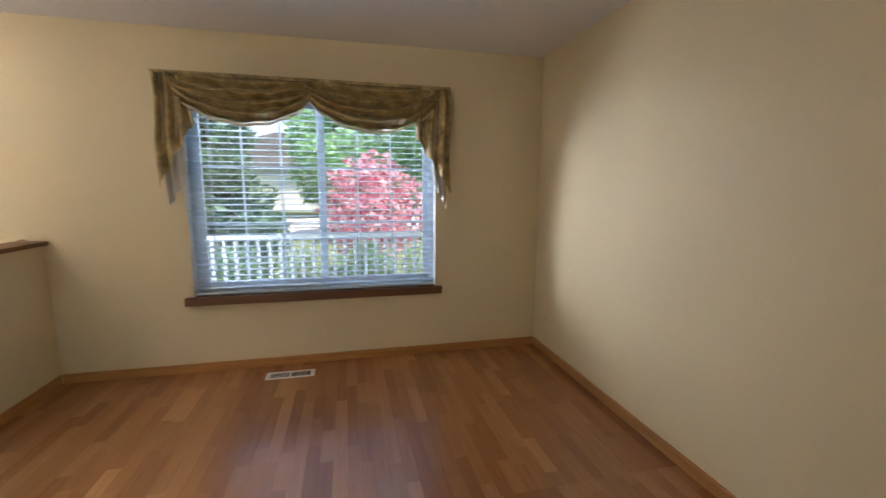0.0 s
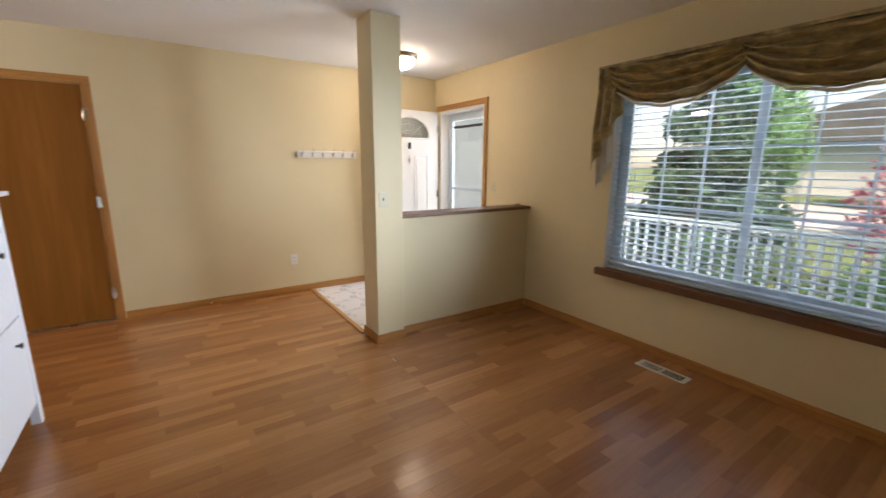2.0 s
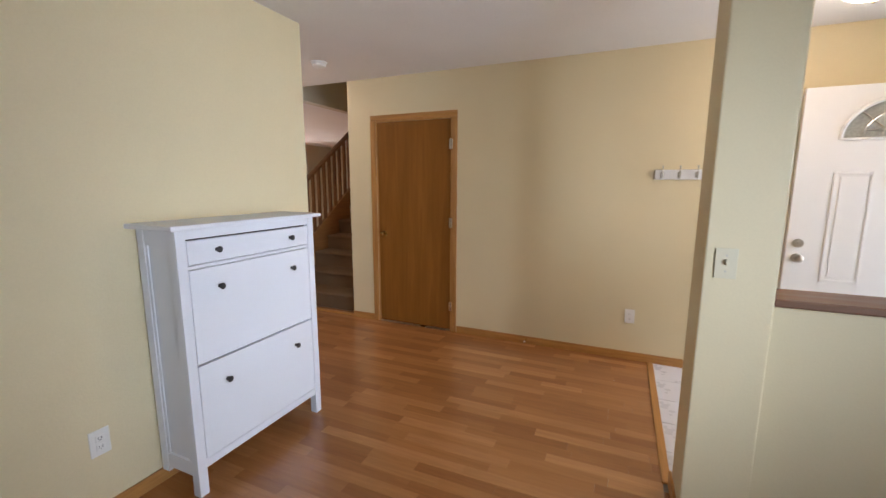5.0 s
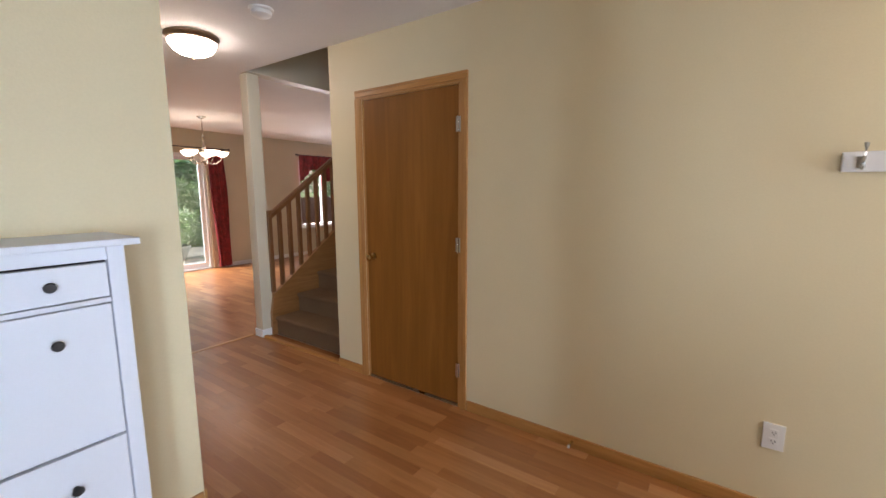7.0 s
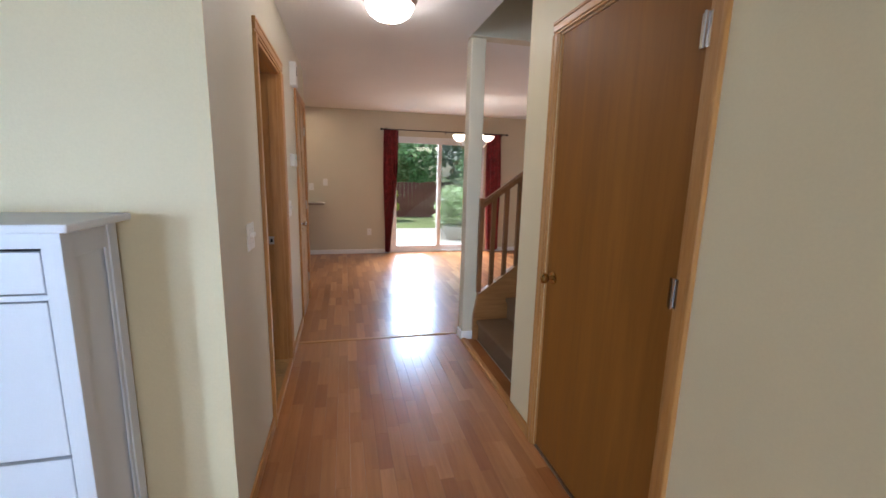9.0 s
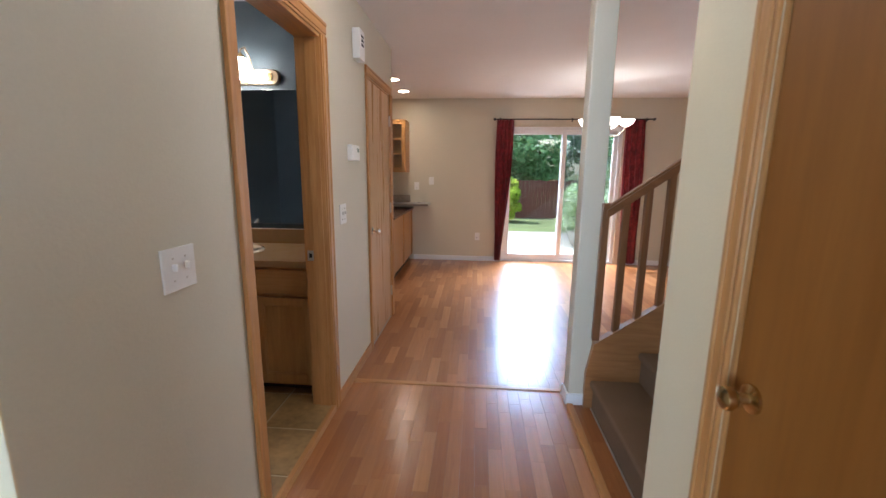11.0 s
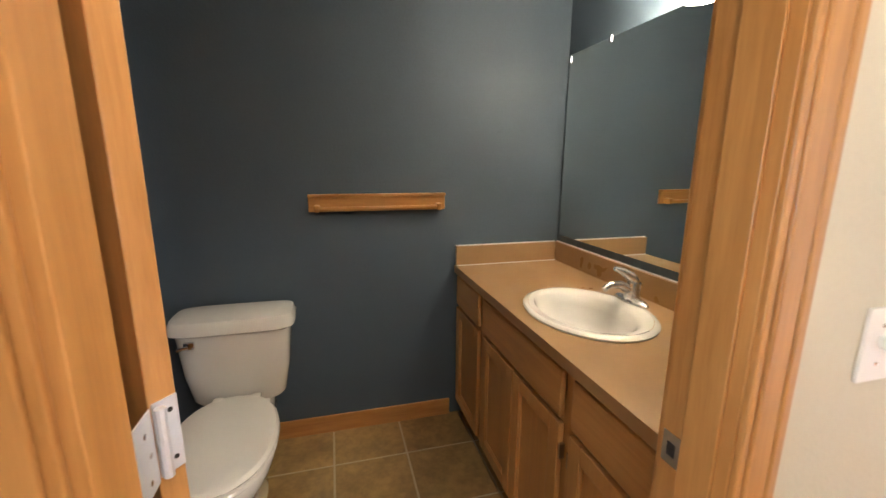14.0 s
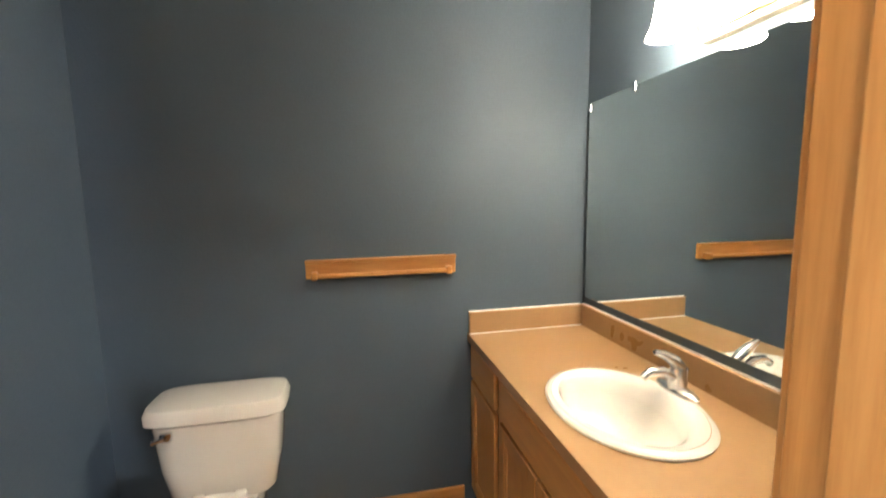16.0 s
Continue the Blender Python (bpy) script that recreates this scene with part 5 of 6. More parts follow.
# countertop with the basin cut out
SX, SY, RA, RB = 2.144, -1.822, 0.250, 0.205
top = thing("countertop", ((vx0 + vx1) / 2, -1.86, CT), "tan laminate vanity top with low backsplash", "countertop")
bm = bmesh.new()
seg = 48
hole, rim2 = [], []
cxm, cym = (vx0 + vx1) / 2, (YB0 - 1.57) / 2
for i in range(seg):
    q = 2 * math.pi * i / seg
    hx2, hy2 = SX + (RA - 0.03) * math.cos(q), SY + (RB - 0.03) * math.sin(q)
    dx, dy = math.cos(q), math.sin(q)
    k = min(((vx1 - SX) / dx if dx > 0 else (vx0 - SX) / dx) if abs(dx) > 1e-6 else 1e9, ((-1.57 - SY) / dy if dy > 0 else (YB0 + 0.001 - SY) / dy) if abs(dy) > 1e-6 else 1e9)
    hole.append(bm.verts.new((hx2, hy2, CT)))
    rim2.append(bm.verts.new((SX + k * dx, SY + k * dy, CT)))
for i in range(seg):
    j = (i + 1) % seg
    bm.faces.new((hole[i], hole[j], rim2[j], rim2[i]))
for cx_, cy_ in ((vx0, -1.57), (vx1, -1.57), (vx0, YB0 + 0.001), (vx1, YB0 + 0.001)):
    near = sorted(rim2, key=lambda v: (v.co.x - cx_) ** 2 + (v.co.y - cy_) ** 2)[:2]
    if (near[0].co - Vector((cx_, cy_, CT))).length > 1e-4:
        bm.faces.new((near[0], near[1], bm.verts.new((cx_, cy_, CT))))
part("top_sheet", bm, COUNTER, top)
part("front_edge", boxes(((vx0, -1.5715, CT - 0.036), (vx1, -1.566, CT + 0.0005)), ((vx0, -1.60, CT - 0.036), (vx1, -1.5715, CT - 0.03))), COUNTER, top)
part("backsplash", boxes(((vx0, YB0 + 0.001, CT), (vx1, YB0 + 0.02, CT + 0.10)), bevel=0.002), COUNTER, top)
part("side_splash", boxes(((vx1 - 0.019, YB0 + 0.02, CT), (vx1, -1.572, CT + 0.10)), bevel=0.002), COUNTER, top)
part("caulk", boxes(((vx1 - 0.022, YB0 + 0.02, CT), (vx1 - 0.019, -1.572, CT + 0.004)), ((vx0, YB0 + 0.001, CT + 0.1), (vx1, YB0 + 0.006, CT + 0.104)), ((vx1 - 0.006, YB0 + 0.02, CT + 0.1), (vx1, -1.572, CT + 0.104))), WHITE, top, "thin white caulk line")

basin = thing("sink_basin", (SX, SY, CT), "oval bone ceramic drop-in basin", "sink")
M = Matrix.Translation((SX, SY, CT))
bm = lathe(bmesh.new(), [(RA - 0.002, 0.0), (RA, 0.006), (RA - 0.006, 0.012), (RA - 0.020, 0.014)], M, 48, 1.0, RB / RA)
bm.faces.ensure_lookup_table()
for f in [f for f in bm.faces if len(f.verts) > 4]:
    bm.faces.remove(f)
part("rim", bm, CERAMIC, basin, smooth=True)
bm = bmesh.new()
prof = ((0.228, 0.014, 0.0), (0.209, 0.012, 0.006), (0.193, 0.000, 0.014), (0.179, -0.035, 0.018), (0.152, -0.085, 0.02), (0.11, -0.12, 0.02), (0.05, -0.132, 0.02), (0.022, -0.134, 0.02))
rings = []
for r, z, sh in prof:
    ry = r * (RB / RA) * (1.0 if sh == 0 else 0.93)
    rings.append([bm.verts.new((SX + r * math.cos(2 * math.pi * i / 48), SY + sh + ry * math.sin(2 * math.pi * i / 48), CT + z)) for i in range(48)])
for p, q in zip(rings, rings[1:]):
    for i in range(48):
        bm.faces.new((p[i], p[(i + 1) % 48], q[(i + 1) % 48], q[i]))
part("bowl", bm, CERAMIC, basin, smooth=True)
part("drain", lathe(bmesh.new(), [(0.026, 0.0), (0.026, 0.003), (0.016, 0.004), (0.0001, 0.002)], Matrix.Translation((SX, SY + 0.02, CT - 0.135)), 20), CHROME, basin, "chrome drain", smooth=True)

FXc, FYc = 2.165, -2.02
fc = thing("faucet", (FXc, FYc, CT + 0.014), "chrome single-lever bathroom faucet", "faucet")
bm = bmesh.new()
lathe(bm, [(0.080, 0.0), (0.080, 0.006), (0.070, 0.014), (0.040, 0.020)], Matrix.Translation((FXc, FYc, CT + 0.013)), 28, 1.0, 0.36)
part("base_plate", bm, SATIN, fc, smooth=True)
bm = lathe(bmesh.new(), [(0.027, 0.0), (0.025, 0.03), (0.023, 0.055), (0.020, 0.066), (0.0001, 0.072)], Matrix.Translation((FXc, FYc, CT + 0.022)), 22)
part("column", bm, SATIN, fc, smooth=True)
bm = bmesh.new()
tube(bm, [(FXc, FYc + 0.005, CT + 0.055), (FXc, FYc + 0.05, CT + 0.082), (FXc, FYc + 0.095, CT + 0.084), (FXc, FYc + 0.118, CT + 0.068)], [0.017, 0.015, 0.013, 0.012], 14)
part("spout", bm, SATIN, fc, smooth=True)
bm = bmesh.new()
tube(bm, [(FXc, FYc - 0.012, CT + 0.088), (FXc, FYc + 0.012, CT + 0.110), (FXc + 0.004, FYc + 0.045, CT + 0.132), (FXc + 0.008, FYc + 0.075, CT + 0.142)], [0.016, 0.019, 0.014, 0.008], 14)
part("lever", bm, SATIN, fc, smooth=True)
bm = bmesh.new()
tube(bm, [(FXc, FYc - 0.034, CT + 0.02), (FXc, FYc - 0.034, CT + 0.072)], 0.003, 8)
lathe(bm, [(0.006, 0), (0.007, 0.006), (0.004, 0.012), (0.0001, 0.013)], Matrix.Translation((FXc, FYc - 0.034, CT + 0.072)), 10)
part("lift_rod", bm, CHROME, fc, smooth=True)

mir = thing("wall_mirror", (2.17, YB0, 1.008), "large frameless mirror above the vanity", "mirror")
part("mirror_glass", boxes(((vx0 + 0.01, YB0 + 0.001, 1.010), (2.845, YB0 + 0.007, 1.905)), bevel=0.001), MIRROR, mir)
for x, z in ((2.838, 1.885), (2.55, 1.902), (1.70, 1.902)):
    part("clip", boxes(((x - 0.009, YB0 + 0.001, z - 0.016), (x + 0.009, YB0 + 0.011, z + 0.012)), bevel=0.002), CHROME, mir, "clear mirror clip")

vl = thing("vanity_light", (2.07, YB0, 1.98), "lit brass vanity wall lamp with two glass bell shades", "wall lamp")
bm = bmesh.new()
ring0, ring1 = [], []
for i in range(26):
    cx_ = 2.225 if i < 13 else 1.905
    q = -math.pi / 2 + math.pi * (i if i < 13 else i - 1) / 12
    for ring, y, s in ((ring0, YB0 + 0.001, 1.0), (ring1, YB0 + 0.022, 0.86)):
        ring.append(bm.verts.new((cx_ + 0.05 * s * math.cos(q), y, 1.983 + 0.05 * s * math.sin(q))))
bm.faces.new(ring0)
bm.faces.new(ring1[::-1])
for i in range(26):
    j = (i + 1) % 26
    bm.faces.new((ring0[i], ring1[i], ring1[j], ring0[j]))
part("back_plate", bm, BRONZE, vl, smooth=False)
part("plate_boss", boxes(((1.90, YB0 + 0.022, 1.958), (2.23, YB0 + 0.030, 2.008)), bevel=0.004), BRASS, vl, "polished brass boss")
for x in (2.245, 2.04):
    arm = part("arm", tube(bmesh.new(), [(x - 0.02, YB0 + 0.02, 2.0), (x - 0.018, YB0 + 0.06, 2.09), (x - 0.01, YB0 + 0.095, 2.145), (x, YB0 + 0.125, 2.125), (x, YB0 + 0.13, 2.085)], 0.006, 10), BRONZE, vl, smooth=True)
    N = Matrix.Translation((x, YB0 + 0.13, 0))
    part("holder", lathe(bmesh.new(), [(0.010, 2.10), (0.026, 2.085), (0.028, 2.068), (0.024, 2.065)], N, 18), BRASS, arm, smooth=True)
    part("shade", lathe(bmesh.new(), [(0.030, 2.072), (0.040, 2.055), (0.044, 2.02), (0.050, 1.985), (0.064, 1.955), (0.061, 1.955), (0.046, 1.985), (0.028, 2.068)], N, 26), VANITY_GLOW, arm, "lit white glass bell shade", smooth=True)
    part("bulb", lathe(bmesh.new(), [(0.010, 2.06), (0.014, 2.035), (0.024, 2.005), (0.026, 1.99), (0.018, 1.972), (0.0001, 1.966)], N, 16), BULB, arm, "lit bulb", smooth=True)

shelf = thing("towel_bar_shelf", (XB, -1.2, 1.2), "honey oak towel bar rail on the blue wall", "towel bar")
part("back_board", boxes(((XB - 0.016, -1.512, 1.162), (XB, -0.888, 1.243)), bevel=0.005), OAK_Y, shelf)
part("top_lip", boxes(((XB - 0.030, -1.512, 1.228), (XB - 0.016, -0.888, 1.243)), bevel=0.003), OAK_Y, shelf)
part("bar", tube(bmesh.new(), [(XB - 0.045, -1.470, 1.178), (XB - 0.045, -0.930, 1.178)], 0.010, 12), OAK_Y, shelf, smooth=True)
for y in (-1.475, -0.925):
    part("bracket", boxes(((XB - 0.058, y - 0.012, 1.164), (XB - 0.016, y + 0.012, 1.196)), bevel=0.005), OAK_Y, shelf)

# toilet
TY = -0.58
toi = thing("toilet", (2.45, TY, 0), "bone ceramic two-piece toilet with closed lid", "toilet")


def loft(rings_spec, seg=36):
    """Rings of (x centre, half length, half width, z, squareness) stacked into one skin."""
    bm = bmesh.new()
    rings = []
    for xc_, a_, b_, z_, n_ in rings_spec:
        r = []
        for i in range(seg):
            q = 2 * math.pi * i / seg
            c, s = math.cos(q), math.sin(q)
            r.append(bm.verts.new((xc_ + a_ * math.copysign(abs(c) ** (2 / n_), c), TY + b_ * math.copysign(abs(s) ** (2 / n_), s), z_)))
        rings.append(r)
    for p, q in zip(rings, rings[1:]):
        for i in range(seg):
            bm.faces.new((p[i], p[(i + 1) % seg], q[(i + 1) % seg], q[i]))
    bm.faces.new(rings[0][::-1])
    bm.faces.new(rings[-1])
    return bm


part("tank", loft(((2.745, 0.085, 0.165, 0.385, 4.5), (2.745, 0.090, 0.180, 0.40, 4.5), (2.742, 0.098, 0.200, 0.52, 5), (2.738, 0.104, 0.215, 0.703, 5))), CERAMIC, toi, smooth=True)
part("tank_lid", loft(((2.735, 0.108, 0.222, 0.703, 5), (2.733, 0.116, 0.235, 0.713, 5), (2.733, 0.116, 0.236, 0.742, 5), (2.734, 0.106, 0.226, 0.764, 5), (2.736, 0.070, 0.190, 0.773, 4))), CERAMIC, toi, smooth=True)
part("bowl", loft(((2.47, 0.21, 0.105, 0.0, 3), (2.47, 0.205, 0.100, 0.05, 3), (2.46, 0.19, 0.095, 0.15, 2.6), (2.41, 0.22, 0.115, 0.24, 2.3), (2.375, 0.262, 0.165, 0.33, 2.2), (2.372, 0.272, 0.178, 0.375, 2.2), (2.372, 0.268, 0.176, 0.390, 2.2))), CERAMIC, toi, smooth=True)
part("rear_deck", boxes(((2.56, TY - 0.125, 0.26), (2.80, TY + 0.125, 0.387)), bevel=0.025), CERAMIC, toi, smooth=True)
part("seat", loft(((2.375, 0.266, 0.180, 0.391, 2.3), (2.375, 0.272, 0.186, 0.398, 2.3), (2.375, 0.268, 0.182, 0.408, 2.3))), CERAMIC, toi, smooth=True)
part("seat_lid", loft(((2.382, 0.262, 0.178, 0.4095, 2.3), (2.382, 0.266, 0.182, 0.416, 2.3), (2.384, 0.256, 0.172, 0.428, 2.3), (2.386, 0.20, 0.13, 0.433, 2.3))), CERAMIC, toi, smooth=True)
for dy in (-0.09, 0.05):
    part("lid_hinge", boxes(((2.605, TY + dy, 0.388), (2.645, TY + dy + 0.04, 0.43)), bevel=0.006), CERAMIC, toi, smooth=True)
bm = boxes(((2.618, TY + 0.128, 0.660), (2.634, TY + 0.166, 0.690)), bevel=0.004)
tube(bm, [(2.612, TY + 0.147, 0.675), (2.606, TY + 0.162, 0.674), (2.606, TY + 0.182, 0.670)], [0.008, 0.007, 0.009], 10)
part("flush_lever", bm, CHROME, toi, "chrome flush lever", smooth=True)


def stretch_to_walls(things):
    """Stretches the drawn fittings from the door wall to the true end wall and mirror wall."""
    m = Matrix.Translation((vx0, 0, 0)) @ Matrix.Diagonal(((XBW - vx0) / (XB - vx0), YBW / YB0, 1, 1)) @ Matrix.Translation((-vx0, 0, 0))
    for t in things:
        t.location = m @ t.location
        for o in t.children_recursive:
            o.data.transform(m)
            if o.parent == t:
                o.matrix_parent_inverse = Matrix.Translation(-t.location)


stretch_to_walls((van, top, basin, fc, mir, vl, shelf, toi))


# ---- outdoors ----
fixed("ground", boxes(((-400, -400, -0.40), (400, 400, -0.20))), LAWN, "mown green lawn reaching to the horizon", "ground")
fixed("pavement_terrace", boxes(((-4.6, -9.6, -0.20), (2.4, YF - 0.152, -0.06))), CONCRETE, "pale sunlit concrete terrace slab", "terrace")
fixed("road", boxes(((-200, 17.0, -0.199), (200, 24.0, -0.19))), GLARE_PAVING, "street before the house, paled in colour for sun glare", "road")
fixed("pavement_walk", boxes(((-200, 14.6, -0.199), (200, 16.4, -0.14))), CONCRETE, "pale concrete pavement along the street", "pavement")
fixed("pavement_drive", boxes(((-4.5, 6.0, -0.199), (0.2, 14.6, -0.15))), CONCRETE, "pale concrete driveway", "driveway")
fixed("floor_porch", boxes(((-1.29, YW + 0.152, -0.20), (XR + 0.5, 5.72, -0.03))), CONCRETE, "concrete porch floor", "porch")
fixed("ceiling_porch", boxes(((-1.29, YW + 0.152, 2.75), (XR + 0.5, 5.9, 2.85))), WHITE, "white porch soffit", "porch roof")

# railing and posts wear the colour with the porch shade painted in
pr = thing("porch_railing", (3.0, 5.6, -0.03), "white porch railing with square balusters, blue shade in its colour", "railing")
part("top_rail", boxes(((1.35, 5.565, 0.80), (XR + 0.4, 5.635, 0.87)), bevel=0.008), PORCH_SHADED, pr)
part("bottom_rail", boxes(((1.35, 5.575, 0.14), (XR + 0.4, 5.625, 0.20)), bevel=0.006), PORCH_SHADED, pr)
for i in range(36):
    x = 1.42 + 0.118 * i
    part("baluster", boxes(((x - 0.019, 5.581, 0.20), (x + 0.019, 5.619, 0.80)), bevel=0.003), PORCH_SHADED, pr)
for x in (1.30, XR + 0.42):
    pp = thing("porch_post", (x, 5.6, -0.03), "white square porch post with blue shade in its colour", "post", "porch posts")
    part("shaft", boxes(((x - 0.055, 5.545, -0.03), (x + 0.055, 5.655, 2.75)), bevel=0.006), PORCH_SHADED, pp)
    part("base_trim", boxes(((x - 0.075, 5.525, -0.03), (x + 0.075, 5.675, 0.12)), bevel=0.006), PORCH_SHADED, pp)


def foliage(rng, blobs, n, size):
    """Many small bent leaves scattered through clumps; blobs are (centre, radii)."""
    vs, fs = [], []
    vol = [b[1][0] * b[1][1] * b[1][2] for b in blobs]
    for _ in range(n):
        (cx, cy, cz), (rx, ry, rz) = rng.choices(blobs, vol)[0]
        while True:
            p = Vector((rng.uniform(-1, 1), rng.uniform(-1, 1), rng.uniform(-1, 1)))
            if 0.30 < p.length < 1 + rng.uniform(-0.12, 0.12):
                break
        c = Vector((cx + p.x * rx, cy + p.y * ry, cz + p.z * rz))
        u = Vector((rng.gauss(0, 1), rng.gauss(0, 1), rng.gauss(0, 0.7))).normalized()
        w = u.cross(Vector((rng.gauss(0, 1), rng.gauss(0, 1), rng.gauss(0, 1)))).normalized()
        s = size * rng.uniform(0.6, 1.4)
        k = len(vs)
        vs.extend([c - u * s, c + w * s * 0.45, c + u * s, c - w * s * 0.45 + u.cross(w) * s * 0.2])
        fs.extend([(k, k + 1, k + 2), (k, k + 2, k + 3)])
    me = bpy.data.meshes.new("crown")
    me.from_pydata([tuple(v) for v in vs], [], fs)
    return me


def tree(name, at, height, spread, leaf, label, category="tree", n=5000, size=0.1, seed=1, low=0.25, clumps=16, cone=False, trunk=0.09):
    """A tapered trunk with limbs and a clumped crown."""
    rng = random.Random(seed)
    x, y, z = at
    t = thing(name, at, label, category)
    bm = bmesh.new()
    pts = [(x + 0.04 * math.sin(k * 1.3 + seed) * k, y + 0.04 * math.cos(k * 1.1 + seed) * k, z + height * 0.72 * k / 5) for k in range(6)]
    tube(bm, pts, [trunk * (1.25 - 0.2 * k) for k in range(6)], 9)
    blobs = []
    for i in range(clumps):
        h = low + (1 - low) * (i + 0.5) / clumps
        q = i * 2.4 + seed
        if cone:
            r = spread * (1.02 - h) * 0.62
            rr = max(0.12, spread * (1.06 - h) * 0.55)
        else:
            bulge = math.sin(math.pi * min(1, (h - low) / (1 - low) * 0.85 + 0.13))
            r = spread * 0.62 * bulge * rng.uniform(0.6, 1.1)
            rr = spread * rng.uniform(0.30, 0.46)
        c = (x + r * math.cos(q), y + r * math.sin(q), z + height * h)
        blobs.append((c, (rr, rr, rr * rng.uniform(0.6, 0.85))))
        if not cone and i % 2 == 0:
            b0 = (x, y, z + height * min(0.68, h * 0.6))
            m0 = ((b0[0] + c[0]) / 2, (b0[1] + c[1]) / 2, b0[2] + (c[2] - b0[2]) * 0.6)
            tube(bm, [b0, m0, c], [trunk * 0.5, trunk * 0.32, trunk * 0.12], 6)
    part("trunk", bm, BARK, t, "bark-covered trunk and limbs", smooth=True)
    me = foliage(rng, blobs, n, size)
    me.materials.append(leaf)
    cr = new("crown", me)
    cr.parent = t
    cr.matrix_parent_inverse = Matrix.Translation(-t.location)
    return t


tree("japanese_maple", (4.15, 7.9, -0.2), 1.95, 1.25, REDLEAF, "bright red-leaved Japanese maple before the porch", n=2600, size=0.065, seed=3, low=0.30, clumps=16, trunk=0.05)
tree("conifer", (1.72, 7.7, -0.2), 4.4, 1.12, CONIF, "dense dark green conifer before the porch", n=9000, size=0.09, seed=5, low=0.04, clumps=22, cone=True, trunk=0.12)
tree("street_tree", (6.2, 14.2, -0.2), 6.0, 3.0, LEAF, "broad green leafy street tree", n=7000, size=0.16, seed=8, low=0.22, clumps=18, trunk=0.16)
tree("street_tree", (3.0, 25.5, -0.2), 7.0, 3.6, LEAF, "broad green leafy tree across the street", n=7000, size=0.2, seed=9, low=0.18, clumps=18, trunk=0.18)
tree("street_tree", (8.6, 26.0, -0.2), 7.0, 3.6, LEAF, "broad green leafy tree across the street", n=6000, size=0.2, seed=12, low=0.14, clumps=18, trunk=0.18)
tree("street_tree", (-4.5, 26.5, -0.2), 6.5, 3.2, LEAF, "broad green leafy tree across the street", n=6000, size=0.2, seed=10, low=0.18, clumps=18, trunk=0.18)
for i, (x, y) in enumerate(((2.3, 6.35), (3.1, 6.3), (3.9, 6.4), (4.75, 6.35))):
    tree("front_shrub", (x, y, -0.2), 0.75, 0.5, PALELEAF if i % 2 else LEAF, "low flowering shrub below the porch railing", "shrub", 900, 0.045, 20 + i, 0.15, 8, trunk=0.02)

# neighbour's house across the street
nh = thing("house", (0.0, 33, -0.2), "pale sided low house with a white garage door across the street", "house")
part("wall", boxes(((-8, 30, -0.2), (7, 38, 2.7))), SIDING, nh)
bm = bmesh.new()
pr_ = [(-8.6, 2.7), (-0.5, 5.0), (7.6, 2.7)]
prism_xz(bm, pr_, 29.5, 38.5)
part("roof", bm, ROOFING, nh, "grey shingled gable roof")
for x in (-6.6, 3.6):
    w = part("window", boxes(((x, 29.94, 0.8), (x + 1.3, 29.999, 2.0))), VINYL, nh)
    part("pane", boxes(((x + 0.08, 29.925, 0.88), (x + 0.61, 29.939, 1.92)), ((x + 0.69, 29.925, 0.88), (x + 1.22, 29.939, 1.92))), DARK, w)
gd = part("garage_door", boxes(((-3.6, 29.95, -0.19), (1.2, 29.999, 2.2))), WHITE, nh, "white panelled garage door")
for k in range(4):
    part("door_panel", boxes(((-3.55, 29.93, -0.13 + 0.585 * k), (1.15, 29.949, 0.42 + 0.585 * k)), bevel=0.006), WHITE, gd)

# back garden
fence = thing("fence", (-3, -14, -0.2), "red-brown stained board fence across the back garden", "fence")
rng = random.Random(11)
fb = []
for k in range(3):
    bm = boxes(((0, -0.01, 0), (0.138, 0.01, 1.30 + 0.015 * k)), bevel=0.003)
    me = bpy.data.meshes.new("board")
    bm.to_mesh(me)
    bm.free()
    me.materials.append(FENCE)
    fb.append(me)
for i in range(130):
    b = new("board", fb[rng.randrange(3)])
    b.location = (-14 + 0.145 * i, -14 + rng.uniform(-0.004, 0.004), -0.2)
    b.parent = fence
    b.matrix_parent_inverse = Matrix.Translation(-fence.location)
for z in (0.05, 0.75):
    part("rail", boxes(((-14, -14.06, z), (4.9, -14.012, z + 0.09))), FENCE, fence)
for i in range(9):
    part("post", boxes(((-13.9 + 2.3 * i, -14.15, -0.2), (-13.8 + 2.3 * i, -14.06, 1.15))), FENCE, fence)
tree("garden_shrub", (-0.42, -12.9, -0.2), 1.35, 0.55, LIME, "bright yellow-green shrub before the fence", "shrub", 3600, 0.06, 31, 0.05, 14, trunk=0.03)
tree("garden_shrub", (-3.6, -12.6, -0.2), 1.3, 0.8, LEAF, "rounded green shrub before the fence", "shrub", 2400, 0.06, 32, 0.05, 12, trunk=0.03)
for i, (x, y, h, s) in enumerate(((-1.6, -17.5, 6.5, 3.0), (2.6, -18, 7.0, 3.2), (-5.4, -16.6, 6.2, 3.0), (-9.5, -17.2, 7.2, 3.4), (6.8, -18.5, 7, 3.2), (-13.5, -15, 6.5, 3.2), (-4.6, -13.0, 4.2, 2.0))):
    tree("garden_tree", (x, y, -0.2), h, s, LEAF, "full green leafy tree behind the back fence" if y < -14.2 else "green leafy tree in the back garden", n=7500, size=0.15, seed=40 + i, low=0.16, clumps=20, trunk=0.15)
pot = thing("planter", (-1.62, -7.75, -0.06), "grey stone planter with a pale flowering bush", "planter")
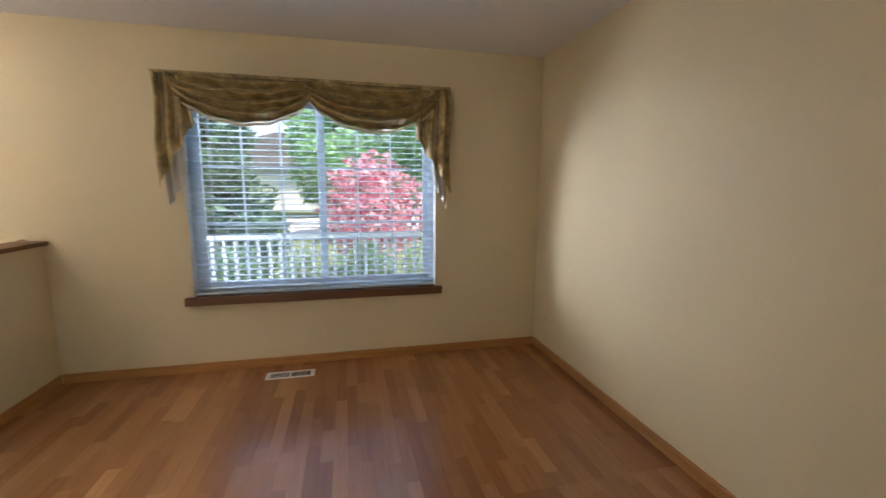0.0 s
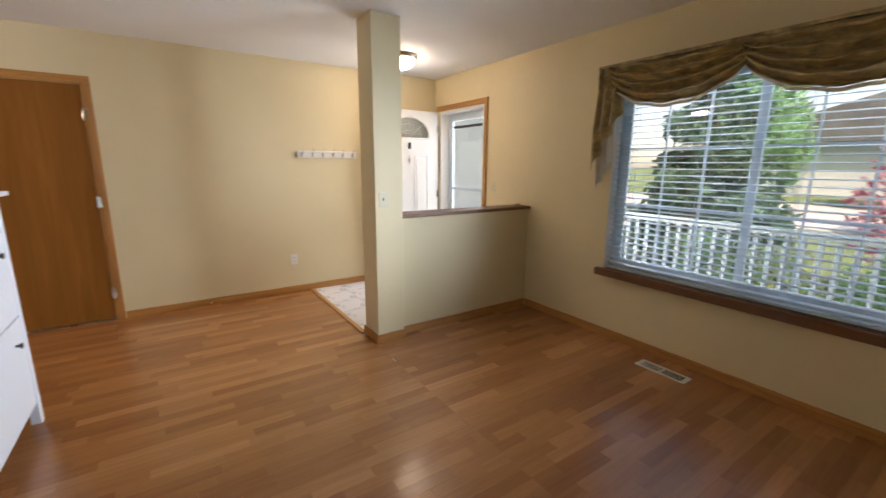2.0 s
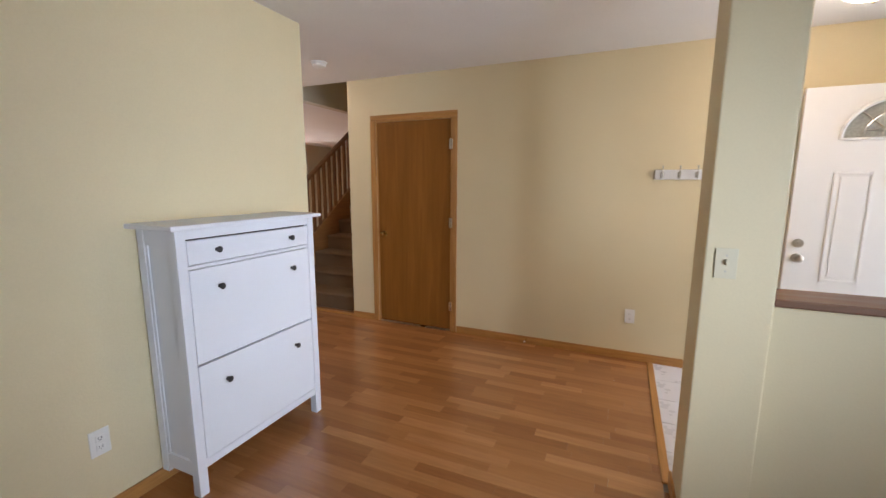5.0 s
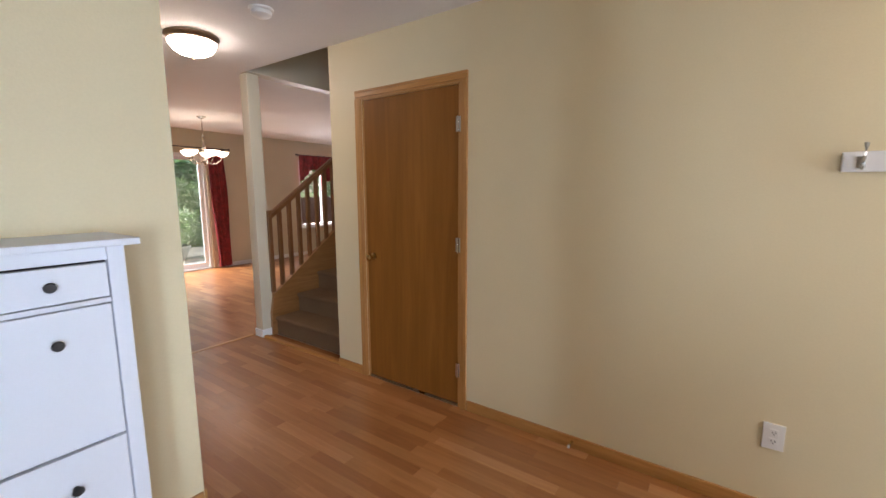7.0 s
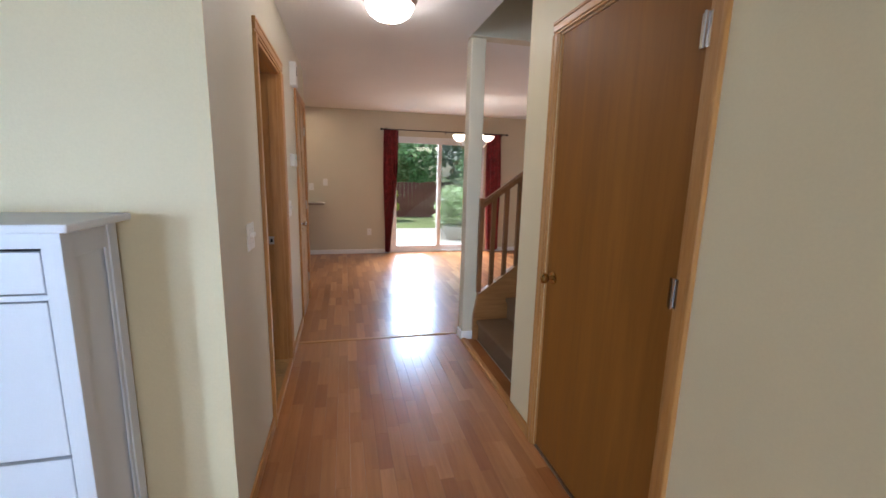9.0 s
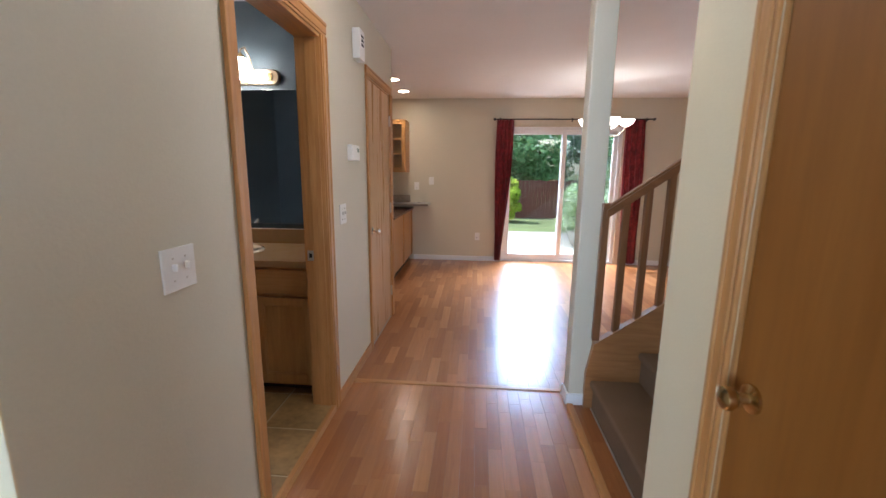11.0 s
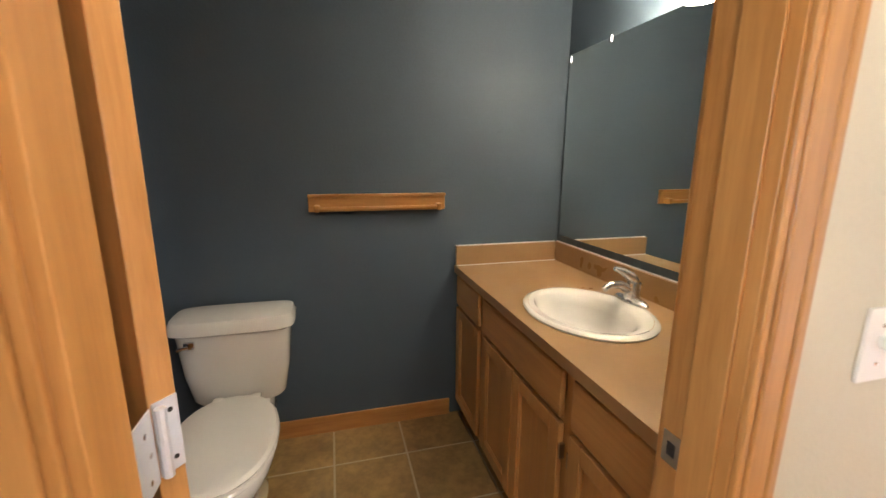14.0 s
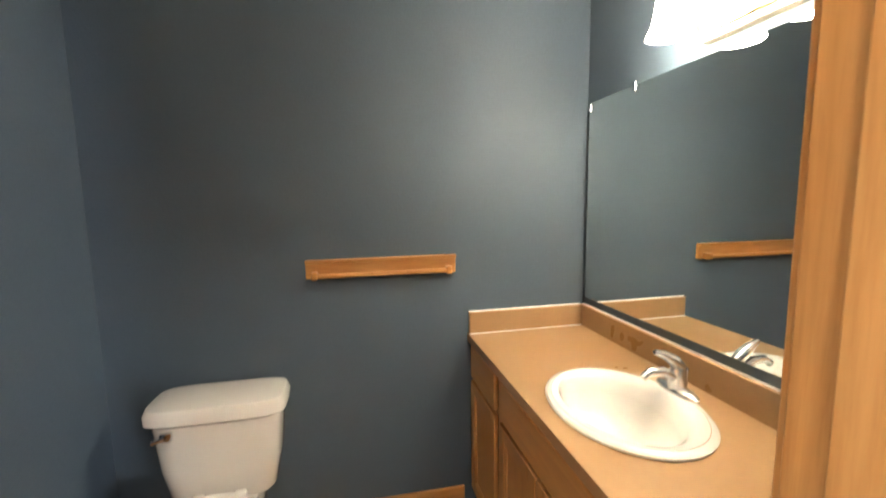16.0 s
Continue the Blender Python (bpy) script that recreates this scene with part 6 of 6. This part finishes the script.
part("tub", lathe(bmesh.new(), [(0.26, -0.06), (0.30, 0.04), (0.36, 0.20), (0.38, 0.22), (0.38, 0.26), (0.34, 0.26), (0.33, 0.20)], Matrix.Translation((-1.62, -7.75, 0)), 26), CONCRETE, pot, smooth=True)
me = foliage(random.Random(77), [((-1.62 + 0.28 * math.cos(k * 1.9), -7.75 + 0.28 * math.sin(k * 1.9), 0.45 + 0.075 * k), (0.30, 0.30, 0.22)) for k in range(8)], 3200, 0.045)
me.materials.append(PALELEAF)
cr = new("bush", me)
cr["label"] = "pale flowering bush"
cr.parent = pot
cr.matrix_parent_inverse = Matrix.Translation(-pot.location)
tree("flowering_bush", (-3.0, -10.4, -0.2), 1.7, 1.0, PALELEAF, "pale flowering bush beside the terrace", "shrub", 4000, 0.06, 51, 0.05, 14, trunk=0.03)

# the house's own garage wing beside the porch
gw = thing("garage_wing", (-1.6, 6.5, -0.2), "white clapboard garage wing of the house beside the porch", "house")
part("wall", boxes(((-5.4, YW + 0.16, -0.2), (-1.32, 9.0, 2.9))), SIDING, gw)
for i in range(17):
    z = -0.15 + 0.178 * i
    bm = bmesh.new()
    prism_xz(bm, [(-1.32, z), (-1.292, z), (-1.308, z + 0.185), (-1.32, z + 0.185)], YW + 0.17, 9.0)
    part("clapboard", bm, SIDING, gw)
bm = bmesh.new()
prism_xz(bm, [(-5.9, 2.9), (-3.4, 4.4), (-0.95, 2.9)], YW + 0.17, 9.5)
part("roof", bm, ROOFING, gw, "grey shingled roof")


# ---- floors, piece by piece ----
staves = thing("floor_laminate", (2.6, 1.6, 0), "glossy reddish oak laminate floor in staggered staves", "floor", kind="structure")
SW, TH = 0.068, 0.008
rest_v, rest_f = [], []


def loose(x0, x1, y0, y1):
    n = len(rest_v)
    rest_v.extend([(x, y, z) for z in (-TH, 0.0) for x, y in ((x0, y0), (x1, y0), (x1, y1), (x0, y1))])
    rest_f.extend([tuple(n + k for k in q) for q in ((4, 5, 6, 7), (0, 1, 5, 4), (1, 2, 6, 5), (2, 3, 7, 6), (3, 0, 4, 7))])


LENGTHS = (0.28, 0.42, 0.60)
stave_mesh = []
for L in LENGTHS:
    bm = boxes(((0.0003, 0.0003, -TH), (SW - 0.0003, L - 0.0003, 0.0)))
    me = bpy.data.meshes.new("stave")
    bm.to_mesh(me)
    bm.free()
    me.materials.append(FLOOR_OBJ)
    stave_mesh.append(me)
rng = random.Random(5)
count = 0
# regions of the plan: x0, x1, y0, y1
for x0, x1, y0, y1 in ((0.0, 1.363, -1.88, 2.262), (1.363, XR, YC, 2.262), (1.56, XR, 2.262, YW), (-6.2, 1.363, YF, -1.9), (1.363, 4.6, YF, -3.3), (-0.14, 0.0, -1.74, YS)):
    n = max(1, round((x1 - x0) / SW))
    for i in range(n):
        xa, xb = x0 + i * SW, min(x0 + (i + 1) * SW, x1)
        if i == n - 1:
            xb = x1
        y = y0 - rng.uniform(0.0, 0.75)
        while y < y1:
            k = rng.randrange(3)
            L = LENGTHS[k]
            if y + L < y0 + 0.02:
                y += L
                continue
            near = 1.6 < xa < 4.2 and 0.9 < y < 3.0 or 0.1 < xa < 1.3 and -1.2 < y < 1.2
            if near and count < 300 and y > y0 and y + L < y1 and i < n - 1:
                ob = new("plank", stave_mesh[k])
                ob.location = (xa, y, 0)
                ob.parent = staves
                ob.matrix_parent_inverse = Matrix.Translation(-staves.location)
                count += 1
            else:
                loose(xa + 0.0003, xb - 0.0003, max(y, y0) + 0.0003, min(y + L, y1) - 0.0003)
            y += L
me = bpy.data.meshes.new("floor_staves")
me.from_pydata(rest_v, [], rest_f)
me.materials.append(FLOOR_ISL)
rest = tagged(new("floor_staves", me), kind="stuff")
rest.parent = staves
rest.matrix_parent_inverse = Matrix.Translation(-staves.location)
fixed("trim_threshold_dining", boxes(((0.0, -1.915, -0.002), (1.36, -1.875, 0.006)), bevel=0.003), OAK_X, "oak transition strip across the hall floor", "threshold")
fixed("trim_threshold_bath", boxes(((XH - 0.012, DB[0] + 0.004, -0.002), (XH + 0.012, DB[1] - 0.004, BF + 0.004)), bevel=0.002), OAK_Y, "oak strip at the bathroom doorway", "threshold")
fixed("trim_threshold_entry", boxes(((0.0, 2.255, -0.002), (1.50, 2.298, 0.009)), bevel=0.004), OAK_X, "oak threshold strip at the entry floor", "threshold")


def tiles(name, label, x0, x1, y0, y1, px, py, ox, oy, mat_tile, mat_grout, gap, lift=0.0):
    """Square floor tiles, each its own object, over a recessed bed of grout."""
    t = thing(name, ((x0 + x1) / 2, (y0 + y1) / 2, 0), label, "floor", kind="structure")
    part("grout_bed", boxes(((x0, y0, -0.008), (x1, y1, lift - 0.0025))), mat_grout, t, "pale grout")
    full = bpy.data.meshes.new("tile")
    bm = cuboid(bmesh.new(), (gap / 2, gap / 2, -0.007), (px - gap / 2, py - gap / 2, 0.0), 0.0015, 1)
    bm.to_mesh(full)
    bm.free()
    full.materials.append(mat_tile)
    xs = [ox + px * i for i in range(-20, 20)]
    ys = [oy + py * i for i in range(-20, 20)]
    for a in xs:
        for b in ys:
            if a >= x0 and a + px <= x1 and b >= y0 and b + py <= y1:
                ob = new("tile", full)
                ob.location = (a, b, lift)
                ob.parent = t
                ob.matrix_parent_inverse = Matrix.Translation(-t.location)
            else:
                lo = (max(a + gap / 2, x0), max(b + gap / 2, y0), lift - 0.007)
                hi = (min(a + px - gap / 2, x1), min(b + py - gap / 2, y1), lift)
                if hi[0] - lo[0] > 0.005 and hi[1] - lo[1] > 0.005:
                    part("tile", cuboid(bmesh.new(), lo, hi, 0.0015, 1), mat_tile, t)
    return t


tiles("floor_bath", "tan square ceramic floor tiles with pale grout", XH + 0.012, XBW, YBW, YB1, 0.335, 0.335, 2.677, -1.300, TILE, GROUT, 0.009, BF)
tiles("floor_entry", "pale square entry floor tiles", 0.0, 1.56, 2.295, YW, 0.305, 0.305, 0.0, 2.295, ENTRY, EGROUT, 0.004)
